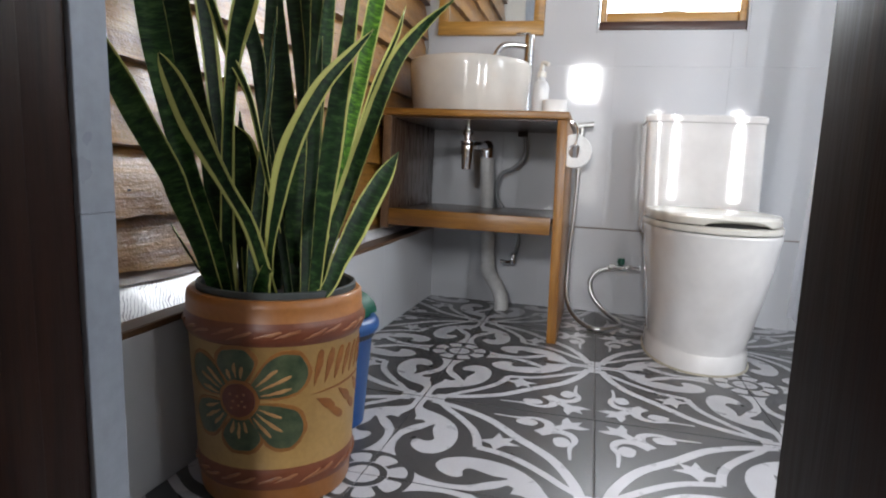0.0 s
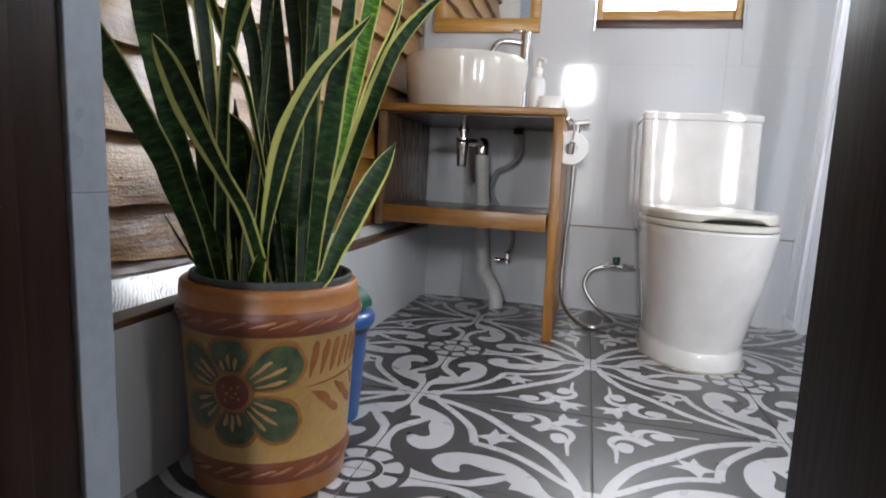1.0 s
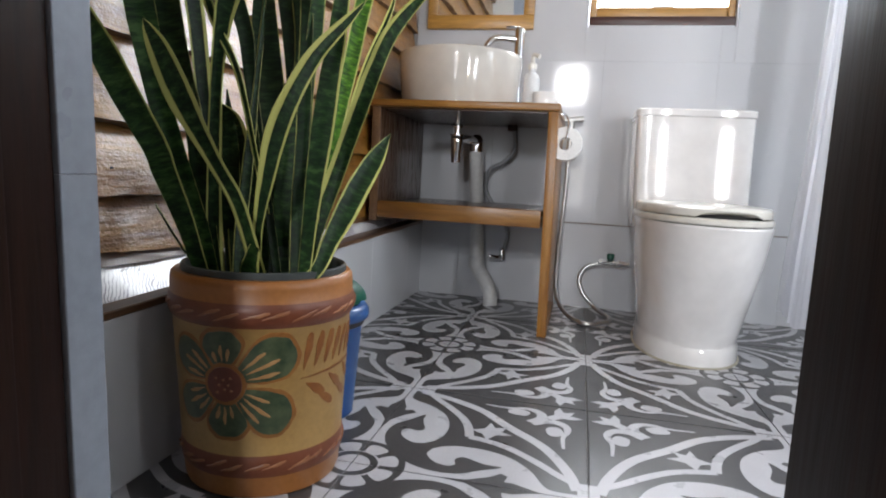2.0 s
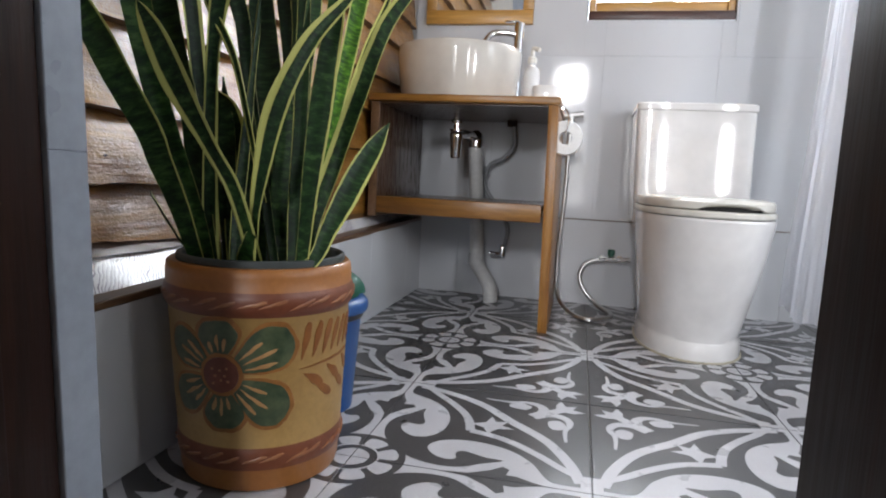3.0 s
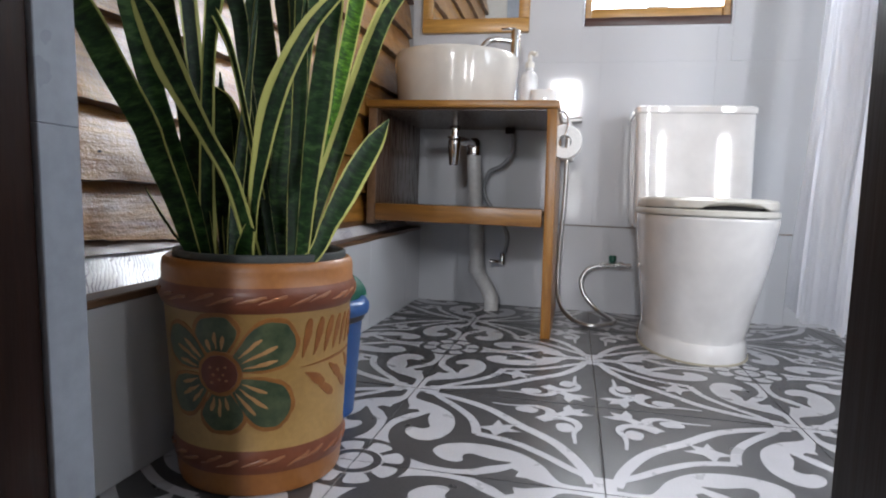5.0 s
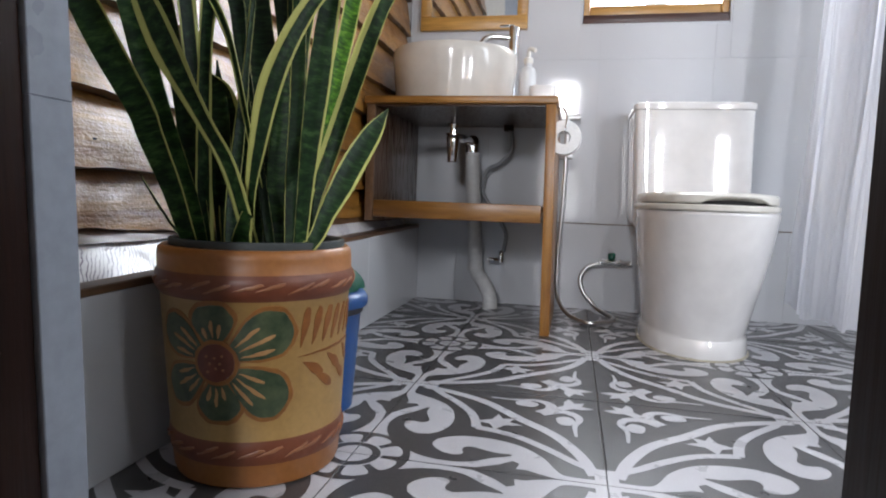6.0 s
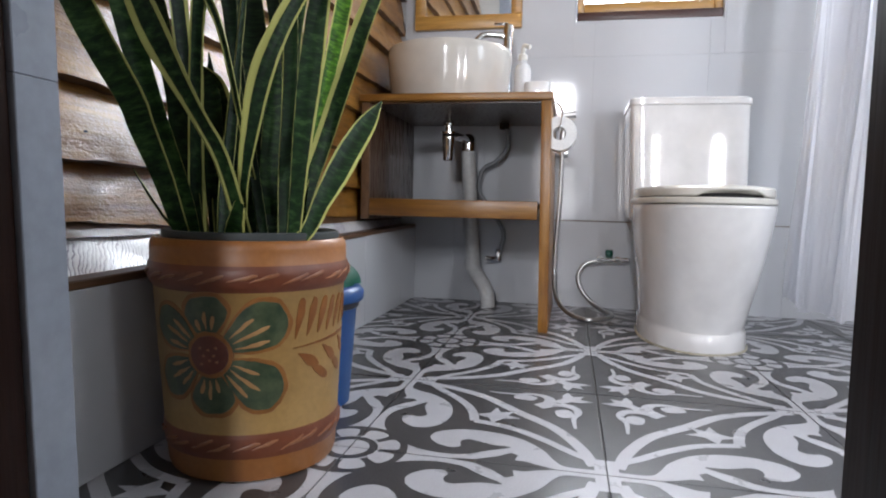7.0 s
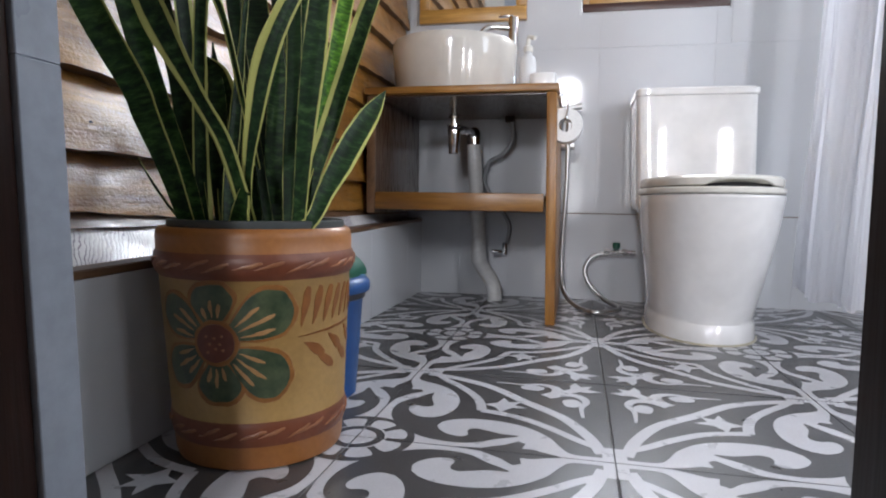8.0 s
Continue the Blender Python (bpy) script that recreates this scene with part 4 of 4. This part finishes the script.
def leaf(spine, turn=0.0, left=0.06, right=0.06, fold=0.18, mat=None):
    """A strap leaf on a bent spine of (x, y, z, width): pointed tip, shallow gutter. turn: degrees off the direction of the doorway; left, right: shares of the width that are yellow margin."""
    bm = bmesh.new()
    uvl = bm.loops.layers.uv.new("UVMap")
    path4 = smooth_path(spine, max(4, 32 // (len(spine) - 1)))
    path = [Vector(p[:3]) for p in path4]
    n = len(path) - 1
    face = Vector((0.47, -0.88, 0.0))
    spread = 0.86 / (1 - left - right)
    shift = -0.5 * spread * (left - right)
    rows = []
    L = sum((b - a).length for a, b in zip(path, path[1:]))
    seed = spine[0][0] * 91 + spine[0][1] * 37
    for i, p in enumerate(path):
        f = i / n
        d = (path[min(i + 1, n)] - path[max(i - 1, 0)]).normalized()
        side = d.cross(face).normalized()
        nrm = side.cross(d)
        a = radians(turn * (0.6 + 0.6 * f))
        s2 = side * math.cos(a) + nrm * math.sin(a)
        n2 = s2.cross(d)
        w = max(path4[i][3], 0.0008) / max(0.75, math.cos(a))
        w *= 1 + 0.03 * noise.noise((f * 7, seed, 3.3))
        row = []
        for u in (-1, -0.8, -0.4, 0, 0.4, 0.8, 1):
            lift = fold * w * (u * u) + 0.0016 * noise.noise((f * 11, u * 2, seed))
            row.append((p + s2 * (u * w / 2) + n2 * lift, 0.5 + 0.5 * spread * u + shift, f * L))
        rows.append(row)
    thick = 0.0026
    front = [[bm.verts.new(c[0]) for c in r] for r in rows]
    backv = []
    for i, r in enumerate(rows):
        d = (path[min(i + 1, n)] - path[max(i - 1, 0)]).normalized()
        nn = (r[-1][0] - r[0][0]).normalized().cross(d)
        backv.append([bm.verts.new(c[0] + nn * thick * (0.25 if k in (0, 6) else 1.0)) for k, c in enumerate(r)])

    def quad(vs, keys):
        fc = bm.faces.new(vs)
        for lp, (i, k) in zip(fc.loops, keys):
            lp[uvl].uv = (rows[i][k][1], rows[i][k][2])
    for i in range(n):
        for k in range(6):
            quad((front[i][k], front[i][k + 1], front[i + 1][k + 1], front[i + 1][k]), ((i, k), (i, k + 1), (i + 1, k + 1), (i + 1, k)))
            quad((backv[i][k + 1], backv[i][k], backv[i + 1][k], backv[i + 1][k + 1]), ((i, k + 1), (i, k), (i + 1, k), (i + 1, k + 1)))
        for k in (0, 6):
            quad((front[i][k], front[i + 1][k], backv[i + 1][k], backv[i][k]), ((i, k), (i + 1, k), (i + 1, k), (i, k)))
    return part("leaf", bm, mat or M_LEAF, plant)


leaf([(-0.604, -0.515, 0.305, 0.018), (-0.608, -0.530, 0.342, 0.021), (-0.614, -0.560, 0.417, 0.027), (-0.626, -0.587, 0.485, 0.033), (-0.631, -0.600, 0.520, 0.035), (-0.657, -0.625, 0.587, 0.037), (-0.677, -0.642, 0.640, 0.036), (-0.710, -0.660, 0.706, 0.031), (-0.735, -0.683, 0.794, 0.025), (-0.735, -0.707, 0.881, 0.001)], 8, 0.00, 0.07)
leaf([(-0.612, -0.491, 0.305, 0.022), (-0.614, -0.500, 0.337, 0.026), (-0.620, -0.519, 0.406, 0.028), (-0.638, -0.546, 0.502, 0.031), (-0.652, -0.568, 0.592, 0.032), (-0.661, -0.590, 0.694, 0.038), (-0.666, -0.600, 0.753, 0.037), (-0.675, -0.617, 0.851, 0.030), (-0.685, -0.634, 0.949, 0.001)], -8, 0.00, 0.01)
leaf([(-0.630, -0.457, 0.305, 0.023), (-0.633, -0.460, 0.335, 0.028), (-0.646, -0.471, 0.467, 0.030), (-0.655, -0.480, 0.567, 0.030), (-0.673, -0.487, 0.644, 0.033), (-0.689, -0.494, 0.719, 0.041), (-0.697, -0.500, 0.780, 0.043), (-0.710, -0.509, 0.879, 0.034), (-0.723, -0.519, 0.978, 0.001)], 10, 0.00, 0.02)
leaf([(-0.637, -0.438, 0.305, 0.018), (-0.638, -0.440, 0.331, 0.021), (-0.645, -0.449, 0.480, 0.022), (-0.654, -0.456, 0.582, 0.023), (-0.658, -0.459, 0.635, 0.024), (-0.665, -0.465, 0.719, 0.025), (-0.673, -0.470, 0.788, 0.026), (-0.684, -0.477, 0.887, 0.021), (-0.695, -0.484, 0.986, 0.001)], -30, 0.10, 0.18)
leaf([(-0.507, -0.514, 0.305, 0.017), (-0.509, -0.535, 0.349, 0.020), (-0.515, -0.579, 0.444, 0.021), (-0.532, -0.604, 0.496, 0.020), (-0.549, -0.623, 0.542, 0.026), (-0.566, -0.639, 0.588, 0.035), (-0.582, -0.652, 0.635, 0.030), (-0.595, -0.658, 0.662, 0.016), (-0.603, -0.660, 0.676, 0.001)], 14, 0.22, 0.16)
leaf([(-0.632, -0.458, 0.305, 0.021), (-0.632, -0.460, 0.328, 0.025), (-0.628, -0.469, 0.427, 0.023), (-0.618, -0.484, 0.535, 0.020), (-0.602, -0.505, 0.630, 0.018), (-0.579, -0.527, 0.706, 0.024), (-0.549, -0.550, 0.765, 0.033), (-0.505, -0.583, 0.848, 0.027), (-0.462, -0.616, 0.932, 0.001)], -28, 0.10, 0.16)
leaf([(-0.529, -0.505, 0.305, 0.011), (-0.517, -0.525, 0.356, 0.013), (-0.502, -0.549, 0.418, 0.015), (-0.481, -0.568, 0.481, 0.023), (-0.460, -0.580, 0.546, 0.030), (-0.435, -0.583, 0.600, 0.027), (-0.407, -0.578, 0.650, 0.023), (-0.373, -0.565, 0.693, 0.015), (-0.349, -0.550, 0.727, 0.001)], 10, 0.30, 0.10)
leaf([(-0.518, -0.446, 0.305, 0.024), (-0.521, -0.440, 0.321, 0.028), (-0.537, -0.410, 0.400, 0.033), (-0.560, -0.379, 0.483, 0.039), (-0.592, -0.346, 0.577, 0.049), (-0.622, -0.316, 0.667, 0.055), (-0.644, -0.288, 0.754, 0.046), (-0.664, -0.260, 0.843, 0.033), (-0.685, -0.231, 0.937, 0.026), (-0.707, -0.202, 1.030, 0.001)], -6, 0.00, 0.02)
leaf([(-0.462, -0.509, 0.305, 0.015), (-0.465, -0.500, 0.337, 0.018), (-0.480, -0.467, 0.437, 0.020), (-0.489, -0.438, 0.529, 0.021), (-0.499, -0.413, 0.610, 0.022), (-0.510, -0.389, 0.694, 0.021), (-0.524, -0.360, 0.794, 0.020), (-0.538, -0.333, 0.889, 0.016), (-0.552, -0.306, 0.985, 0.001)], 25, 0.04, 0.01)
leaf([(-0.458, -0.504, 0.305, 0.016), (-0.448, -0.510, 0.344, 0.019), (-0.438, -0.517, 0.419, 0.022), (-0.428, -0.523, 0.494, 0.028), (-0.416, -0.530, 0.567, 0.032), (-0.405, -0.536, 0.631, 0.029), (-0.395, -0.541, 0.681, 0.025), (-0.382, -0.550, 0.762, 0.019), (-0.366, -0.560, 0.860, 0.015), (-0.349, -0.571, 0.958, 0.001)], -12, 0.01, 0.10)
leaf([(-0.484, -0.452, 0.305, 0.013), (-0.488, -0.410, 0.376, 0.015), (-0.493, -0.345, 0.486, 0.020), (-0.492, -0.291, 0.598, 0.024), (-0.489, -0.256, 0.685, 0.029), (-0.486, -0.228, 0.766, 0.031), (-0.481, -0.200, 0.856, 0.034), (-0.476, -0.171, 0.952, 0.027), (-0.471, -0.141, 1.047, 0.001)], -12, 0.08, 0.08, mat=M_LEAF_LIME)
leaf([(-0.488, -0.433, 0.305, 0.021), (-0.485, -0.430, 0.326, 0.024), (-0.473, -0.419, 0.399, 0.028), (-0.449, -0.410, 0.476, 0.028), (-0.430, -0.404, 0.539, 0.028), (-0.408, -0.399, 0.607, 0.028), (-0.387, -0.397, 0.667, 0.026), (-0.363, -0.396, 0.720, 0.024), (-0.323, -0.397, 0.767, 0.017), (-0.274, -0.400, 0.805, 0.002)], 14, 0.24, 0.05)
leaf([(-0.484, -0.464, 0.305, 0.008), (-0.477, -0.440, 0.367, 0.009), (-0.464, -0.394, 0.482, 0.010), (-0.453, -0.363, 0.553, 0.010), (-0.446, -0.330, 0.626, 0.010), (-0.435, -0.293, 0.703, 0.011), (-0.417, -0.251, 0.783, 0.010), (-0.411, -0.220, 0.846, 0.001)], 20, 0.34, 0.20)
leaf([(-0.468, -0.516, 0.305, 0.018), (-0.431, -0.500, 0.350, 0.021), (-0.428, -0.462, 0.388, 0.028), (-0.424, -0.415, 0.430, 0.037), (-0.420, -0.363, 0.476, 0.039), (-0.412, -0.304, 0.527, 0.030), (-0.405, -0.250, 0.572, 0.002)], 6, 0.08, 0.12)
leaf([(-0.575, -0.540, 0.305, 0.004), (-0.627, -0.520, 0.346, 0.005), (-0.663, -0.506, 0.374, 0.004), (-0.682, -0.506, 0.399, 0.004), (-0.696, -0.520, 0.436, 0.001)], 0, 0.10, 0.10)
leaf([(-0.593, -0.433, 0.305, 0.036), (-0.603, -0.420, 0.382, 0.043), (-0.614, -0.406, 0.466, 0.044), (-0.621, -0.406, 0.523, 0.044), (-0.630, -0.412, 0.572, 0.036), (-0.645, -0.420, 0.601, 0.002)], 20, 0.05, 0.14)
leaf([(-0.540, -0.404, 0.305, 0.008), (-0.558, -0.460, 0.512, 0.009), (-0.568, -0.489, 0.620, 0.010), (-0.576, -0.505, 0.662, 0.012), (-0.589, -0.528, 0.706, 0.013), (-0.592, -0.560, 0.760, 0.013), (-0.598, -0.612, 0.845, 0.011), (-0.604, -0.663, 0.931, 0.001)], 10, 0.26, 0.20)
leaf([(-0.518, -0.453, 0.305, 0.014), (-0.574, -0.420, 0.525, 0.017), (-0.606, -0.402, 0.650, 0.020), (-0.616, -0.398, 0.712, 0.025), (-0.636, -0.398, 0.773, 0.027), (-0.643, -0.400, 0.809, 0.025), (-0.662, -0.405, 0.907, 0.020), (-0.680, -0.410, 1.005, 0.001)], -12, 0.00, 0.02)
leaf([(-0.511, -0.423, 0.305, 0.017), (-0.522, -0.400, 0.400, 0.020), (-0.542, -0.358, 0.578, 0.022), (-0.558, -0.340, 0.658, 0.023), (-0.576, -0.321, 0.740, 0.027), (-0.596, -0.304, 0.816, 0.028), (-0.601, -0.300, 0.835, 0.027), (-0.630, -0.279, 0.929, 0.021), (-0.659, -0.259, 1.022, 0.001)], 10, 0.01, 0.00)
leaf([(-0.484, -0.446, 0.305, 0.013), (-0.501, -0.410, 0.431, 0.015), (-0.517, -0.374, 0.557, 0.017), (-0.539, -0.348, 0.650, 0.019), (-0.550, -0.324, 0.740, 0.022), (-0.569, -0.300, 0.831, 0.027), (-0.588, -0.275, 0.926, 0.022), (-0.607, -0.250, 1.021, 0.001)], 30, 0.03, 0.00)
leaf([(-0.477, -0.432, 0.305, 0.014), (-0.487, -0.420, 0.391, 0.017), (-0.505, -0.398, 0.542, 0.020), (-0.509, -0.384, 0.647, 0.022), (-0.505, -0.372, 0.730, 0.026), (-0.504, -0.360, 0.814, 0.021), (-0.502, -0.346, 0.913, 0.017), (-0.500, -0.332, 1.012, 0.001)], -10, 0.00, 0.05)
leaf([(-0.544, -0.533, 0.305, 0.016), (-0.550, -0.520, 0.346, 0.019), (-0.561, -0.497, 0.421, 0.018), (-0.566, -0.477, 0.485, 0.017), (-0.570, -0.458, 0.551, 0.015), (-0.574, -0.440, 0.612, 0.009), (-0.581, -0.412, 0.708, 0.008), (-0.588, -0.385, 0.804, 0.001)], -25, 0.05, 0.08)
leaf([(-0.533, -0.519, 0.305, 0.024), (-0.517, -0.540, 0.340, 0.029), (-0.506, -0.554, 0.362, 0.024), (-0.492, -0.570, 0.387, 0.015)], 30, 0.05, 0.14)
# inner leaves of the clump
random.seed(12)
for i in range(12):
    x = -0.640 + 0.0135 * i
    y = -0.345 - 0.075 * (i % 3) * 0.5 - 0.02 * random.random()
    tall = (0.24, 0.19, 0.28)[i % 3] + 0.05 * random.random()
    out = (x + 0.545) * 0.45
    leaf([(x, y, 0.305, 0.020), (x + 0.25 * out, y, 0.305 + 0.35 * tall, 0.030), (x + 0.6 * out, y + 0.01, 0.305 + 0.72 * tall, 0.028), (x + out, y + 0.02, 0.305 + tall, 0.001)], random.uniform(-35, 35), 0.0, 0.0)

# ---- floor tiles: quarter motifs, printed glaze on each tile ----
S = 0.4


def tile_mesh():
    bm = bmesh.new()
    g = 0.0011 / S
    count = []

    def fill(pts, layer, light):
        count.append(0)
        z = 0.00012 * layer + 0.000025 * len(count)
        vs = [bm.verts.new((min(max(p[0], g), 1 - g), min(max(p[1], g), 1 - g), z)) for p in pts]
        f = bm.faces.new(vs)
        f.material_index = 1 if light else 0
        if f.normal.z < 0 or sum((a[0] * b[1] - a[1] * b[0]) for a, b in zip(pts, pts[1:] + pts[:1])) < 0:
            f.normal_flip()

    def both(pts, layer, light, closed=True, n=5):
        c = [tuple(p) for p in (smooth_path(pts, n, True) if closed else pts)]
        fill(c, layer, light)
        fill([(p[1], p[0]) for p in c], layer, light)

    def stroke(pts, w0, w1, layer, light, n=6):
        c = [np.array(p) for p in smooth_path(pts, n)]
        lft, rgt = [], []
        for i, p in enumerate(c):
            d = c[min(i + 1, len(c) - 1)] - c[max(i - 1, 0)]
            d = d / np.linalg.norm(d)
            w = (w0 + (w1 - w0) * i / (len(c) - 1)) / 2
            lft.append((p[0] - d[1] * w, p[1] + d[0] * w))
            rgt.append((p[0] + d[1] * w, p[1] - d[0] * w))
        both(lft + rgt[::-1], layer, light, False)

    def disc(r, layer, light, c=(1, 1)):
        fill([(c[0], c[1])] + [(c[0] - r * math.cos(a * math.pi / 40), c[1] - r * math.sin(a * math.pi / 40)) for a in range(21)], layer, light)

    # base body of the tile with a small chamfer
    e = 0.004
    low = [bm.verts.new((x, y, -0.008)) for x, y in ((g, g), (1 - g, g), (1 - g, 1 - g), (g, 1 - g))]
    top = [bm.verts.new((x, y, 0)) for x, y in ((g + e, g + e), (1 - g - e, g + e), (1 - g - e, 1 - g - e), (g + e, 1 - g - e))]
    mid = [bm.verts.new((v.co.x, v.co.y, -0.0009)) for v in low]
    for a, b in ((low, mid), (mid, top)):
        for i in range(4):
            bm.faces.new((a[i], a[(i + 1) % 4], b[(i + 1) % 4], b[i]))
    bm.faces.new(top)
    # circle and ogee between two stars
    stroke([(0.93, 0.045), (0.76, 0.095), (0.56, 0.205), (0.385, 0.385)], 0.050, 0.056, 1, True)
    stroke([(0.872, 0.060), (0.812, 0.136), (0.72, 0.235), (0.63, 0.355), (0.585, 0.46), (0.562, 0.562)], 0.040, 0.046, 1, True)
    # star bars
    both([(0.865, 0.0), (1, 0), (1, 0.045), (0.865, 0.045)], 2, True, False)
    # scrolls round the rosette
    edge = smooth_path([(0.035, 0.965), (0.15, 0.962), (0.195, 0.915), (0.245, 0.82), (0.34, 0.728), (0.46, 0.684), (0.58, 0.682), (0.662, 0.712), (0.708, 0.752), (0.79, 0.79)], 5)
    edge = [tuple(p) for p in edge]
    fill([(0.0, 1.0), (0.0, 0.965)] + edge + [(p[1], p[0]) for p in edge[::-1]] + [(0.965, 0.0), (1.0, 0.0), (1.0, 1.0)], 1, True)
    both([(0.79, 0.79), (0.835, 0.825), (0.815, 0.885), (0.74, 0.935), (0.64, 0.958), (0.54, 0.945), (0.46, 0.89), (0.37, 0.832), (0.44, 0.825), (0.50, 0.805), (0.545, 0.790), (0.575, 0.805), (0.580, 0.835),
          (0.572, 0.866), (0.60, 0.890), (0.650, 0.880), (0.692, 0.845), (0.714, 0.800), (0.705, 0.745), (0.745, 0.750)], 2, False)
    both([(0.60, 1.0), (0.50, 0.985), (0.415, 0.935), (0.365, 0.885), (0.335, 0.905), (0.345, 0.955), (0.30, 0.955), (0.265, 0.972), (0.19, 1.0)], 2, False, False)
    # rosette
    disc(0.232, 2, False)
    for a in (22.5, 67.5):
        c, s = math.cos(radians(a)), math.sin(radians(a))
        pt = []
        for u, v in smooth_path([(0.118, -0.030), (0.15, -0.045), (0.188, -0.048), (0.203, 0.0), (0.188, 0.048), (0.15, 0.045), (0.118, 0.030), (0.112, 0)], 4, True):
            pt.append((1 - (u * c - v * s), 1 - (u * s + v * c)))
        fill(pt, 3, True)
    disc(0.122, 3, True)
    disc(0.112, 4, False)
    disc(0.078, 5, True)
    # tulip on the diagonal
    q = math.sqrt(0.5)
    tul = [(0.565, 0.0), (0.618, 0.026), (0.596, 0.088), (0.668, 0.046), (0.742, 0.066), (0.716, 0.0)]
    tul = tul + [(a, -b) for a, b in tul[-2:0:-1]]
    fill([(q * (a + b), q * (a - b)) for a, b in tul], 1, True)
    # sprig round the plain corner: lily, curling stems and buds
    lily = [(0.115, 0.0), (0.165, 0.018), (0.14, 0.065), (0.195, 0.050), (0.225, 0.022), (0.33, 0.016), (0.40, 0.0)]
    lily = [(0.09 + (a - 0.115) * 1.1, b * 1.4) for a, b in lily]
    lily = lily + [(a, -b) for a, b in lily[-2:0:-1]]
    fill([(q * (a + b), q * (a - b)) for a, b in lily], 1, True)
    stroke([(0.285, 0.285), (0.238, 0.215), (0.242, 0.145), (0.285, 0.105), (0.345, 0.098), (0.42, 0.118), (0.55, 0.112)], 0.072, 0.014, 1, True)
    both([(0.300, 0.152), (0.350, 0.118), (0.412, 0.138), (0.410, 0.188), (0.330, 0.205)], 1, True)
    bmesh.ops.scale(bm, vec=(S, S, 1), verts=bm.verts)
    bmesh.ops.triangulate(bm, faces=[f for f in bm.faces if len(f.verts) > 4])
    me = bpy.data.meshes.new("tile")
    bm.to_mesh(me)
    bm.free()
    me.materials.append(M_TILE_DARK)
    me.materials.append(M_TILE_LIGHT)
    return me


tile_data = tile_mesh()
for i in range(-2, 3):
    for j in range(-2, 3):
        # the motif's plain corner lies on even joints
        fx, fy = i + (i % 2), j + (j % 2)
        ob = new("tile", tile_data)
        ob.parent = floor
        ob.location = (fx * S, fy * S, 0)
        sx, sy = (-1 if i % 2 else 1), (-1 if j % 2 else 1)
        turn = {(1, 1): 0, (-1, 1): 90, (-1, -1): 180, (1, -1): 270}[(sx, sy)]
        ob.rotation_euler = (0, 0, radians(turn))
# narrow cut tiles along the south wall and under the shower's far edge
for i in range(-2, 3):
    part("cut_tile", box(max(i * S, -0.80) + 0.001, (i + 1) * S - 0.001, -0.868, -0.8015, -0.008, 0.0, 0.001, 1), M_TILE_DARK, floor)
for j in range(-2, 3):
    part("cut_tile", box(1.2015, EAST, j * S + 0.001, min((j + 1) * S, BACK) - 0.001, -0.008, 0.0, 0.001, 1), M_TILE_DARK, floor)
